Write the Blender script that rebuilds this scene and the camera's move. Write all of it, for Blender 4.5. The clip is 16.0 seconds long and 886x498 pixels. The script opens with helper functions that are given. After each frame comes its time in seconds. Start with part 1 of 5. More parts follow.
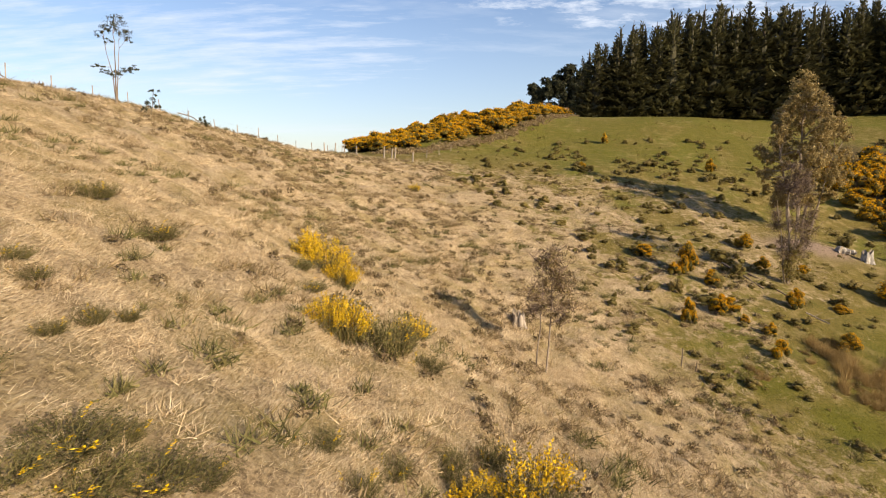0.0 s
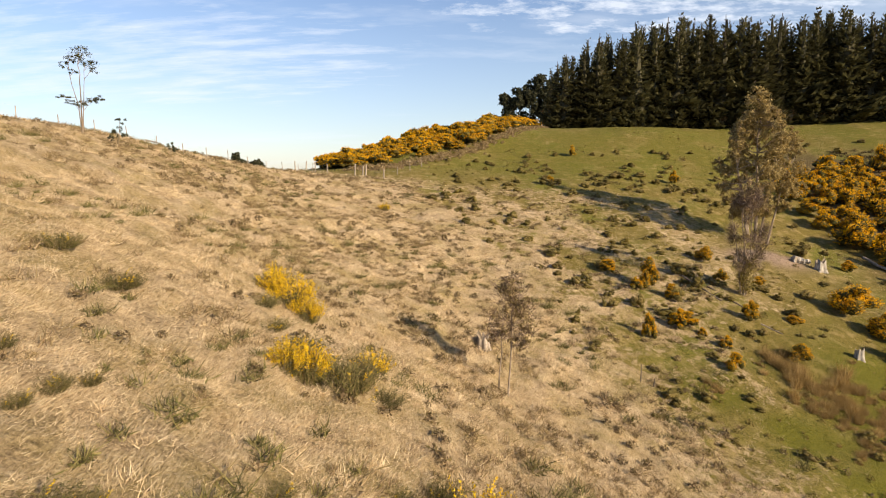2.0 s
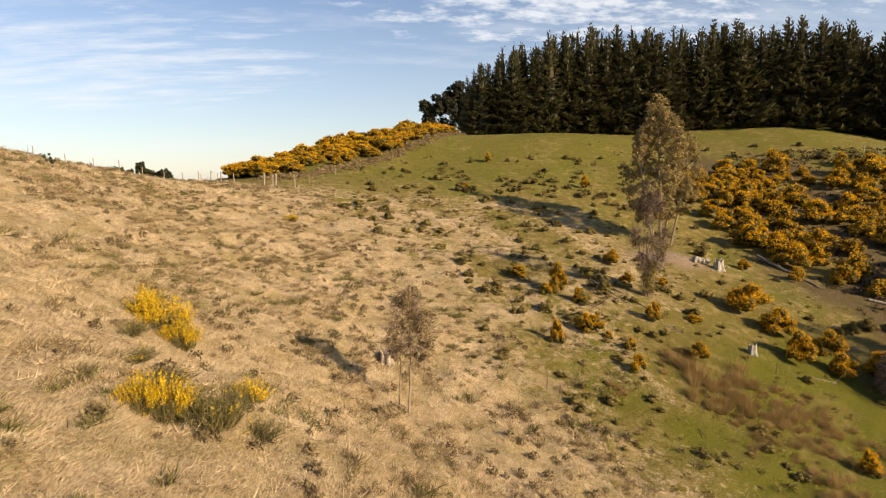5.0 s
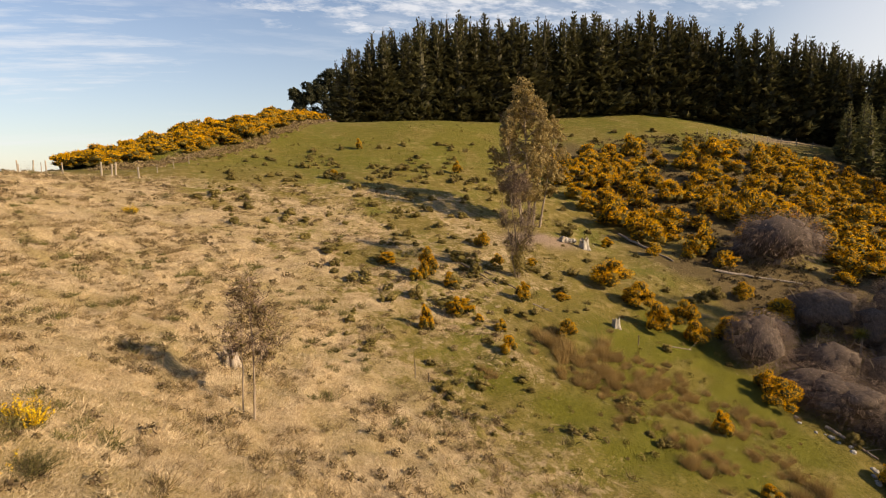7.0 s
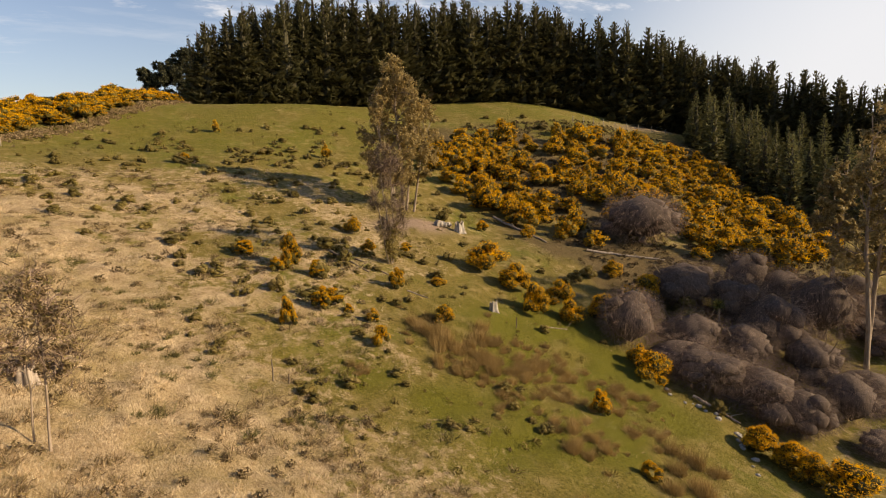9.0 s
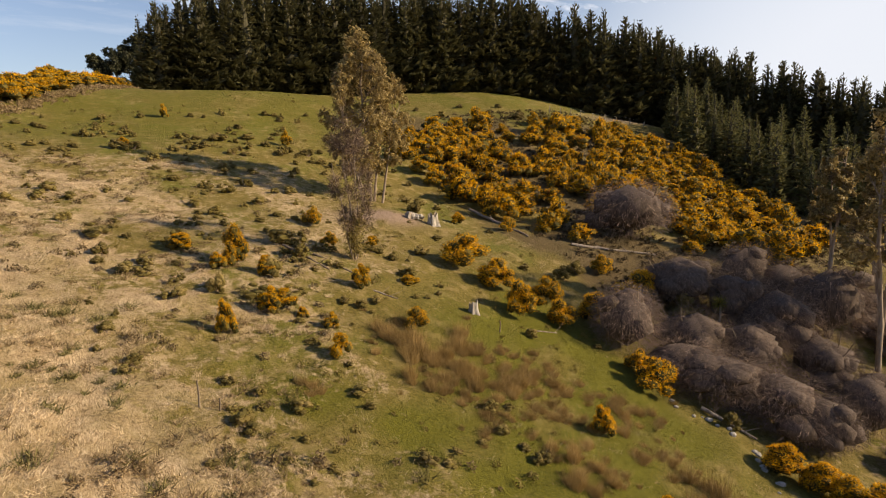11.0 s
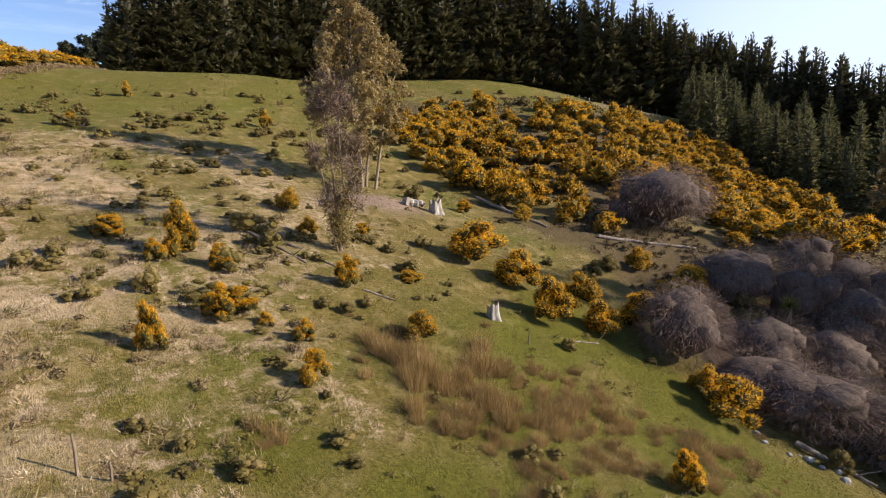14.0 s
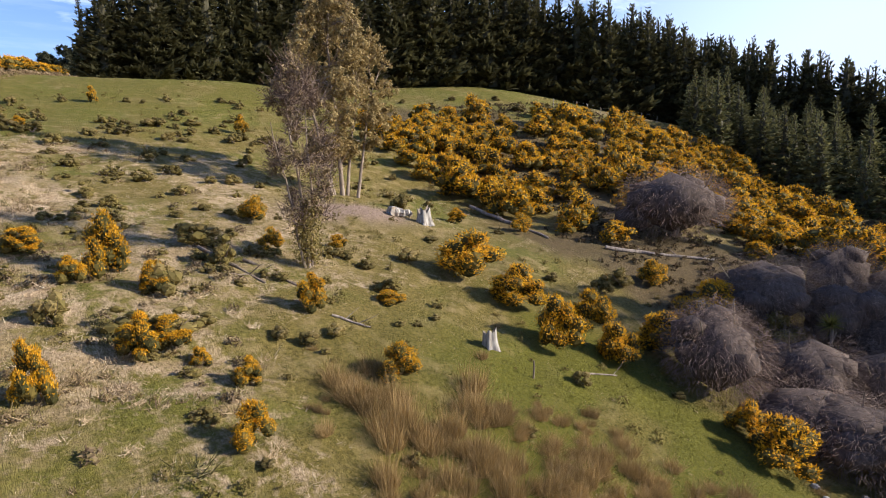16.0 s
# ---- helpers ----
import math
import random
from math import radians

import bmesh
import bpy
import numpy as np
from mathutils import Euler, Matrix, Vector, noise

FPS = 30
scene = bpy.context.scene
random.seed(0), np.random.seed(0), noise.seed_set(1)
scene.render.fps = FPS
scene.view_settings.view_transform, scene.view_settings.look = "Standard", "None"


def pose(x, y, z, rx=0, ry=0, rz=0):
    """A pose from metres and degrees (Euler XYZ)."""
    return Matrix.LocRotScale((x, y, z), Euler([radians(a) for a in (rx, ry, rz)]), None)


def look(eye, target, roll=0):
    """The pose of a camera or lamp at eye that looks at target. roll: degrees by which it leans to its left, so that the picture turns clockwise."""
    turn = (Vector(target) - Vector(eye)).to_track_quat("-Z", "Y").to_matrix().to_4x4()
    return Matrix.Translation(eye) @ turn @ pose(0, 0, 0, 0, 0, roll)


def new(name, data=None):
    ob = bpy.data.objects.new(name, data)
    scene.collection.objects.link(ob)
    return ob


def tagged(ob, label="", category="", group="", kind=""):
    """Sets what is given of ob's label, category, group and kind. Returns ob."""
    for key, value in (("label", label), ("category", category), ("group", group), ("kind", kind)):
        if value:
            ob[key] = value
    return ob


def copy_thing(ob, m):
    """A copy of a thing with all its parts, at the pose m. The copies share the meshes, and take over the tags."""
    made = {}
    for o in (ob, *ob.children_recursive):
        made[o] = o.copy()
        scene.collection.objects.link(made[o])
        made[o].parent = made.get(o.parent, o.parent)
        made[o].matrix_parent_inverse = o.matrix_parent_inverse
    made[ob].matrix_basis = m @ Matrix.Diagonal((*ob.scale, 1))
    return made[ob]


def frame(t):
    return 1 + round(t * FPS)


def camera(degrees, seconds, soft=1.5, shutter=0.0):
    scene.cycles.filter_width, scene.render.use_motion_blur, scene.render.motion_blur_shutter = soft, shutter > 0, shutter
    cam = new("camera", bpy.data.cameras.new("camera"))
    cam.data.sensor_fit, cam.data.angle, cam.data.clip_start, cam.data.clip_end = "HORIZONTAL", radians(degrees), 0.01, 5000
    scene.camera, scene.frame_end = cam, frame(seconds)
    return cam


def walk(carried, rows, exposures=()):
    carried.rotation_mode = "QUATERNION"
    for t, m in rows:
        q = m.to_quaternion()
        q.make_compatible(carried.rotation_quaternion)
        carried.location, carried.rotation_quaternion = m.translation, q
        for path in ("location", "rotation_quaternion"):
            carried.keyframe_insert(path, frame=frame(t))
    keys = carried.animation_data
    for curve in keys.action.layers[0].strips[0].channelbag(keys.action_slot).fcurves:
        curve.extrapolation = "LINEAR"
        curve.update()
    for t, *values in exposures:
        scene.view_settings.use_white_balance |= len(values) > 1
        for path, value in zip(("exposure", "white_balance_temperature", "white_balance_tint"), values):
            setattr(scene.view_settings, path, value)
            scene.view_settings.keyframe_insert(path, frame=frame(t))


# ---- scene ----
LENS = 73.5
cam = camera(LENS, 16.0, soft=1.05)
# seconds, x, y, z, yaw, pitch, roll
ROWS = [
    (0.0, -0.02, -0.02, 20.03, -0.00, -7.85, 0.37),
    (0.5, 0.16, -0.14, 20.43, -0.40, -7.98, 0.23),
    (1.0, 0.35, -0.39, 20.77, -0.97, -7.83, -0.06),
    (1.5, 0.54, -0.64, 21.10, -1.52, -7.63, -0.30),
    (2.0, 0.75, -0.92, 21.36, -2.16, -7.29, -0.52),
    (2.5, 0.95, -1.18, 21.54, -2.82, -6.97, -0.69),
    (3.0, 1.18, -1.47, 21.70, -3.51, -6.70, -0.71),
    (5.5, 3.11, 0.54, 21.38, -11.47, -6.94, -1.55),
    (6.0, 3.67, 1.04, 21.07, -14.38, -7.09, -1.80),
    (6.5, 4.12, 1.57, 20.80, -17.29, -7.40, -2.06),
    (7.0, 4.65, 2.13, 20.55, -20.20, -7.82, -2.27),
    (7.5, 5.25, 2.87, 20.23, -23.03, -8.16, -2.38),
    (8.0, 5.90, 3.64, 19.88, -26.15, -8.51, -2.45),
    (8.5, 6.36, 4.30, 19.65, -29.11, -8.85, -2.42),
    (9.0, 6.81, 5.04, 19.38, -31.86, -9.07, -2.40),
    (9.5, 7.47, 6.09, 19.14, -33.29, -9.05, -2.43),
    (12.0, 11.62, 13.13, 17.12, -34.79, -9.38, -2.21),
    (12.5, 12.31, 14.45, 16.71, -34.84, -9.29, -2.21),
    (13.0, 13.03, 15.80, 16.34, -34.88, -9.24, -2.21),
    (13.5, 13.68, 17.04, 15.98, -35.02, -9.17, -2.23),
    (14.0, 14.37, 18.20, 15.69, -35.25, -9.03, -2.32),
    (14.5, 15.08, 19.24, 15.43, -35.49, -8.86, -2.40),
    (15.0, 15.88, 20.27, 15.18, -35.85, -8.59, -2.66),
    (15.5, 16.77, 21.25, 15.03, -35.74, -8.18, -2.83),
    (16.0, 17.76, 22.18, 14.93, -35.68, -7.75, -2.86),
]
walk(cam, [(t, pose(x, y, z, 90 + pitch, 0, yaw) @ pose(0, 0, 0, 0, 0, roll)) for t, x, y, z, yaw, pitch, roll in ROWS],
     [(0.0, 0.63, 7050, 11.5), (2.5, 0.70, 7250, 11.5), (5.5, 0.60, 7850, 12.4), (9.0, 0.47, 8000, 13.6), (12.5, 0.56, 6700, 13.2), (16.0, 0.78, 5650, 14.2)])

# ---- world and sun ----
SUN_AZ, SUN_EL = 129.5, 23.0      # degrees clockwise from +y, degrees up
world = bpy.data.worlds.new("world")
scene.world = world
world.use_nodes = True
wn, wl = world.node_tree.nodes, world.node_tree.links
sky = wn.new("ShaderNodeTexSky")
sky.sky_type, sky.sun_disc = "NISHITA", False
sky.sun_elevation, sky.sun_rotation = radians(SUN_EL), radians(SUN_AZ)
sky.air_density, sky.dust_density, sky.ozone_density = 1.0, 0.4, 2.5


def wmath(op, a, b=0.0, c=0.0, clamp=False):
    n = wn.new("ShaderNodeMath")
    n.operation, n.use_clamp = op, clamp
    for s, v in zip(n.inputs, (a, b, c)):
        if isinstance(v, (int, float)):
            s.default_value = v
        else:
            wl.new(v, s)
    return n.outputs[0]


# thin streaks and broken flakes of high cloud, thickest towards the sun
axis = wn.new("ShaderNodeTexCoord").outputs["Generated"]
xyz = wn.new("ShaderNodeSeparateXYZ")
wl.new(axis, xyz.inputs[0])
up = wmath("ADD", wmath("MAXIMUM", xyz.outputs[2], 0.0), 0.16)
flat = wn.new("ShaderNodeCombineXYZ")
wl.new(wmath("DIVIDE", xyz.outputs[0], up), flat.inputs[0])
wl.new(wmath("DIVIDE", xyz.outputs[1], up), flat.inputs[1])
streak = wn.new("ShaderNodeMapping")
streak.inputs["Scale"].default_value = (0.55, 1.5, 1.0)
streak.inputs["Rotation"].default_value = (0, 0, 0.35)
streak.inputs["Location"].default_value = (3.1, 0.7, 0)
wl.new(flat.outputs[0], streak.inputs[0])
cl = wn.new("ShaderNodeTexNoise")
cl.inputs["Scale"].default_value, cl.inputs["Detail"].default_value, cl.inputs["Roughness"].default_value = 1.15, 9.0, 0.62
wl.new(streak.outputs[0], cl.inputs["Vector"])
sunward = wmath("ADD", wmath("MULTIPLY", xyz.outputs[0], 0.95), wmath("MULTIPLY", xyz.outputs[1], 0.30))
glow = wmath("MULTIPLY", wmath("SUBTRACT", sunward, 0.87), 9.0, clamp=True)
mask = wmath("MULTIPLY", wmath("SUBTRACT", cl.outputs[0], 0.54), 5.0, clamp=True)
mask = wmath("MAXIMUM", wmath("MULTIPLY", mask, 0.45), wmath("MULTIPLY", glow, 0.95))
# broken flakes high over the forest, fine streaks low over the ridge
fxyz = wn.new("ShaderNodeSeparateXYZ")
wl.new(flat.outputs[0], fxyz.inputs[0])


def bank(cx, cy, rx, ry, scale, stretch, turn, low, gain):
    dx, dy = wmath("MULTIPLY", wmath("SUBTRACT", fxyz.outputs[0], cx), 1 / rx), wmath("MULTIPLY", wmath("SUBTRACT", fxyz.outputs[1], cy), 1 / ry)
    reach = wmath("SUBTRACT", 1.0, wmath("ADD", wmath("MULTIPLY", dx, dx), wmath("MULTIPLY", dy, dy)), clamp=True)
    mp = wn.new("ShaderNodeMapping")
    mp.inputs["Scale"].default_value, mp.inputs["Rotation"].default_value = (1.0, stretch, 1.0), (0, 0, turn)
    wl.new(flat.outputs[0], mp.inputs[0])
    nz = wn.new("ShaderNodeTexNoise")
    nz.inputs["Scale"].default_value, nz.inputs["Detail"].default_value, nz.inputs["Roughness"].default_value = scale, 7.0, 0.62
    wl.new(mp.outputs[0], nz.inputs["Vector"])
    v = wmath("SUBTRACT", wmath("ADD", nz.outputs[0], wmath("MULTIPLY", reach, 0.22)), low)
    return wmath("MULTIPLY", wmath("MULTIPLY", v, gain, clamp=True), wmath("MULTIPLY", reach, 2.2, clamp=True))


flakes = bank(0.85, 2.05, 1.1, 0.7, 6.5, 1.5, 0.25, 0.61, 5.0)
streaks = bank(-1.25, 2.85, 1.5, 0.9, 2.6, 3.2, 0.15, 0.60, 3.0)
east = bank(1.7, 1.25, 0.9, 0.9, 6.5, 1.5, 0.6, 0.60, 4.5)
mask = wmath("MAXIMUM", mask, wmath("MULTIPLY", wmath("MAXIMUM", flakes, wmath("MAXIMUM", streaks, east)), 0.8))
haze = wmath("SUBTRACT", 1.0, wmath("MULTIPLY", wmath("ABSOLUTE", xyz.outputs[2]), 3.6), clamp=True)
hz = wn.new("ShaderNodeMix")
hz.data_type = "RGBA"
wl.new(wmath("MULTIPLY", haze, 0.38), hz.inputs[0])
tint = wn.new("ShaderNodeMix")
tint.data_type, tint.blend_type = "RGBA", "MULTIPLY"
tint.inputs[0].default_value = 1.0
wl.new(sky.outputs[0], tint.inputs[6])
tint.inputs[7].default_value = (0.82, 0.82, 0.92, 1)
wl.new(tint.outputs[2], hz.inputs[6])
hz.inputs[7].default_value = (3.6, 4.2, 5.0, 1)
mx = wn.new("ShaderNodeMix")
mx.data_type = "RGBA"
wl.new(mask, mx.inputs[0])
wl.new(hz.outputs[2], mx.inputs[6])
mx.inputs[7].default_value = (4.9, 5.55, 6.6, 1)
wl.new(mx.outputs[2], wn["Background"].inputs["Color"])
wn["Background"].inputs["Strength"].default_value = 0.116
sun = new("sun", bpy.data.lights.new("sun", "SUN"))
sun.data.energy, sun.data.angle, sun.data.color = 5.15, radians(1.4), (1.0, 0.84, 0.61)
a, e = radians(SUN_AZ), radians(SUN_EL)
sun.matrix_world = look((math.sin(a) * math.cos(e) * 100, math.cos(a) * math.cos(e) * 100, math.sin(e) * 100), (0, 0, 0))


# ---- ground form ----
CTRL_X, CTRL_Y, CTRL_STEP = -75.0, -25.0, 25.0
CTRL = np.array([
    (39.8, 34.3, 25.3, 12.8, 0.3, -5.0, -5.9, -5.3, -4.2, -3.8, -3.6, -3.5),
    (34.7, 31.5, 25.8, 16.2, 0.8, -5.6, -4.7, -2.3, -1.3, -0.8, -0.5, -0.5),
    (30.2, 28.8, 26.3, 10.7, 1.5, -4.2, -2.7, 1.9, 1.5, 2.3, 3.0, 2.9),
    (24.5, 24.9, 27.3, 12.2, 11.6, 7.8, 6.1, 2.6, 5.0, 7.0, 7.2, 6.8),
    (18.7, 21.9, 24.1, 18.9, 16.9, 14.3, 15.5, 15.2, 15.3, 13.1, 12.2, 11.2),
    (13.8, 15.5, 16.8, 27.0, 25.3, 24.4, 25.7, 27.7, 24.0, 20.7, 18.2, 16.0),
    (8.6, 10.7, 15.9, 31.6, 32.7, 30.8, 31.0, 33.8, 30.6, 27.1, 24.0, 21.5),
    (2.8, 7.4, 15.2, 24.3, 29.7, 32.5, 34.3, 35.2, 34.6, 31.9, 29.2, 26.7),
    (-3.2, 3.0, 11.6, 21.1, 29.1, 33.1, 36.2, 38.1, 38.4, 36.4, 33.9, 31.5),
])


def swell(x, y):
    """Height of the land without its small relief."""
    x, y = np.asarray(x, float), np.asarray(y, float)
    ny, nx = CTRL.shape
    out = 0.0
    sx = np.clip((x - CTRL_X) / CTRL_STEP, -1, nx)
    sy = np.clip((y - CTRL_Y) / CTRL_STEP, -1, ny)
    i, j = np.floor(sx).astype(int), np.floor(sy).astype(int)
    u, v = sx - i, sy - j

    def weights(w):
        return ((1 - w) ** 3 / 6, (3 * w ** 3 - 6 * w * w + 4) / 6, (-3 * w ** 3 + 3 * w * w + 3 * w + 1) / 6, w ** 3 / 6)
    for p, wx in enumerate(weights(u)):
        for q, wy in enumerate(weights(v)):
            out = out + wx * wy * CTRL[np.clip(j - 1 + q, 0, ny - 1), np.clip(i - 1 + p, 0, nx - 1)]
    return out


# spurs and hollows: x, y, reach, height
FORMS = [
    (-15.0, 112.5, 14, 2.32),
    (-37.5, 52.5, 14, 0.70),
    (15.0, 97.5, 9, -1.58),
    (7.5, 127.5, 9, 2.17),
    (7.5, 30.0, 9, -0.78),
    (30.0, 45.0, 9, 0.68),
    (60.0, 22.5, 9, -1.07),
    (67.5, 45.0, 9, 1.15),
    (105.0, 60.0, 9, -0.80),
    (90.0, 75.0, 9, 1.58),
    (52.5, 67.5, 9, -0.96),
    (90.0, 15.0, 14, 1.40),
    (-7.5, 22.5, 9, 0.38),
    (45.0, 112.5, 9, 1.05),
    (30.0, 127.5, 9, -0.42),
    (67.5, 112.5, 9, -0.73),
    (112.5, 97.5, 9, -0.85),
    (120.0, 82.5, 9, 1.05),
    (-10.0, 104.0, 5, 0.20),
    (-3.0, 108.5, 5, 0.55),
    (5.5, 113.0, 5, 0.60),
    (14.0, 121.0, 4, 0.60),
    (37.2, 60.0, 2.2, 0.70),
    (2.0, 124.0, 9, -2.00),
    (-12.0, 116.0, 9, -2.00),
]


def ground(x, y):
    x, y = np.asarray(x, float), np.asarray(y, float)
    z = swell(x, y)
    for cx, cy, r, h in FORMS:
        z = z + h * np.exp(-((x - cx) ** 2 + (y - cy) ** 2) / (2 * r * r))
    return z


# ---- noise on the plan ----
def lattice(ix, iy, seed):
    h = (ix * 374761393 + iy * 668265263 + seed * 974711) & 0xFFFFFFFF
    h = ((h ^ (h >> 13)) * 1274126177) & 0xFFFFFFFF
    return ((h ^ (h >> 16)) & 0xFFFF) / 65535.0


def value_noise(x, y, seed=0):
    x, y = np.asarray(x, float), np.asarray(y, float)
    ix, iy = np.floor(x).astype(np.int64), np.floor(y).astype(np.int64)
    u, v = x - ix, y - iy
    u, v = u * u * (3 - 2 * u), v * v * (3 - 2 * v)
    a, b = lattice(ix, iy, seed), lattice(ix + 1, iy, seed)
    c, d = lattice(ix, iy + 1, seed), lattice(ix + 1, iy + 1, seed)
    return (a + (b - a) * u) * (1 - v) + (c + (d - c) * u) * v


def fbm(x, y, seed=0, octaves=3):
    out, amp, tot = 0.0, 1.0, 0.0
    for k in range(octaves):
        out = out + amp * value_noise(x * 2 ** k, y * 2 ** k, seed + k)
        tot, amp = tot + amp, amp * 0.5
    return out / tot


def land(x, y):
    """Height of the ground with its lumps, hollows and stock tracks."""
    x, y = np.asarray(x, float), np.asarray(y, float)
    z = ground(x, y)
    near = np.exp(-((x - 15) / 110) ** 2 - ((y - 40) / 110) ** 2)
    z = z + near * (0.55 * (fbm(x / 7, y / 7, 3) - 0.5) + 0.24 * (fbm(x / 1.7, y / 1.7, 9) - 0.5) + dryness(x, y) * (0.34 * (value_noise(x / 0.8, y / 0.8, 13) - 0.5) + 0.36 * (value_noise(x / 1.5, y / 1.5, 15) - 0.5)))
    steps = np.sin(2 * math.pi * (z * 0.9 + 1.5 * fbm(x / 9, y / 9, 21)))
    return z + 0.05 * near * steps


def soft(v, a, b):
    t = np.clip((v - a) / (b - a), 0, 1)
    return t * t * (3 - 2 * t)


def dryness(x, y):
    """1 where the grass is long and bleached, 0 on grazed green pasture."""
    x, y = np.asarray(x, float), np.asarray(y, float)
    edge = np.interp(y, [0, 25, 34, 42, 58, 67, 75, 80], [16, 14.5, 14.5, 10.5, 6.5, 4.0, -1.0, -9.0])
    wob = 5 * (fbm(x / 6, y / 6, 31) - 0.5)
    left = 1 - soft(x - edge + wob, -1.5, 2.5)
    mid = 0.72 * (1 - soft(x - edge, 1.5 + 8.5 * soft(y, 36, 48), 4.5 + 22 * soft(y, 36, 48))) * soft(fbm(x / 3, y / 3, 41), 0.34, 0.62) * (1 - soft(y, 70, 95))
    knob = 0.25 * soft(x - 0.25 * y, 34, 44) * soft(fbm(x / 5, y / 5, 47), 0.35, 0.6)
    worn = 0.52 * (1 - soft(x, 30, 40)) * (1 - soft(x, 22, 26) * (1 - soft(y, 44, 50))) * (1 - 0.6 * soft(y, 78, 95)) * (1 - np.exp(-((x - np.interp(y, [20, 26, 30, 33, 37, 45, 60], [27.5, 23.7, 21.3, 20, 18.8, 16.5, 12.5])) / 4.0) ** 2) * 0.5 * (1 - soft(y, 42, 56))) * soft(fbm(x / 8, y / 8, 43), 0.25, 0.55)
    d = np.maximum(np.maximum(np.maximum(left, mid), knob), worn)
    return d * (1 - soft(y, 76, 84) * (x > -16))


# ---- materials ----
def material(name, rough=0.9):
    m = bpy.data.materials.new(name)
    m.use_nodes = True
    b = m.node_tree.nodes["Principled BSDF"]
    b.inputs["Roughness"].default_value = rough
    b.inputs["Specular IOR Level"].default_value = 0.25
    return m, m.node_tree.nodes, m.node_tree.links, b


def ramp(nodes, stops):
    r = nodes.new("ShaderNodeValToRGB")
    els = r.color_ramp.elements
    while len(els) < len(stops):
        els.new(0.5)
    for el, (p, c) in zip(els, stops):
        el.position, el.color = p, (*c, 1)
    return r


def noise_node(nodes, links, scale, detail=4.0, source=None, rough=0.6):
    n = nodes.new("ShaderNodeTexNoise")
    n.inputs["Scale"].default_value, n.inputs["Detail"].default_value, n.inputs["Roughness"].default_value = scale, detail, rough
    if source is not None:
        links.new(source, n.inputs["Vector"])
    return n


def mix_node(nodes, links, fac, a, b, kind="MIX"):
    m = nodes.new("ShaderNodeMix")
    m.data_type, m.blend_type = "RGBA", kind
    for sock, v in ((m.inputs[0], fac), (m.inputs[6], a), (m.inputs[7], b)):
        if isinstance(v, (int, float)):
            sock.default_value = v
        elif isinstance(v, tuple):
            sock.default_value = (*v, 1)
        else:
            links.new(v, sock)
    return m.outputs[2]


def leaf_material(name, colours, rough=0.75, translucent=0.0, spread=0.35):
    """Leaves, needles, blades or petals: each piece has its own tone, each plant its own cast."""
    m, nodes, links, b = material(name, rough)
    geo, info = nodes.new("ShaderNodeNewGeometry"), nodes.new("ShaderNodeObjectInfo")
    n = len(colours)
    r = ramp(nodes, [((i + 0.5) / n, c) for i, c in enumerate(colours)])
    links.new(geo.outputs["Random Per Island"], r.inputs[0])
    hsv = nodes.new("ShaderNodeHueSaturation")
    mr = nodes.new("ShaderNodeMapRange")
    mr.inputs[3].default_value, mr.inputs[4].default_value = 1 - spread, 1 + spread
    links.new(info.outputs["Random"], mr.inputs[0])
    links.new(mr.outputs[0], hsv.inputs["Value"])
    links.new(r.outputs[0], hsv.inputs["Color"])
    links.new(hsv.outputs[0], b.inputs["Base Color"])
    if translucent:
        tr = nodes.new("ShaderNodeBsdfTranslucent")
        links.new(hsv.outputs[0], tr.inputs[0])
        mx = nodes.new("ShaderNodeMixShader")
        mx.inputs[0].default_value = translucent
        links.new(b.outputs[0], mx.inputs[1])
        links.new(tr.outputs[0], mx.inputs[2])
        links.new(mx.outputs[0], nodes["Material Output"].inputs["Surface"])
    return m


def bark_material(name, dark, light, scale=6.0):
    m, nodes, links, b = material(name, 0.9)
    tc = nodes.new("ShaderNodeTexCoord")
    mp = nodes.new("ShaderNodeMapping")
    mp.inputs["Scale"].default_value = (1, 1, 0.18)
    links.new(tc.outputs["Object"], mp.inputs[0])
    n = noise_node(nodes, links, scale, 6, mp.outputs[0])
    r = ramp(nodes, [(0.3, dark), (0.7, light)])
    links.new(n.outputs[0], r.inputs[0])
    links.new(r.outputs[0], b.inputs["Base Color"])
    bp = nodes.new("ShaderNodeBump")
    bp.inputs["Strength"].default_value, bp.inputs["Distance"].default_value = 0.6, 0.03
    links.new(n.outputs[0], bp.inputs["Height"])
    links.new(bp.outputs[0], b.inputs["Normal"])
    return m


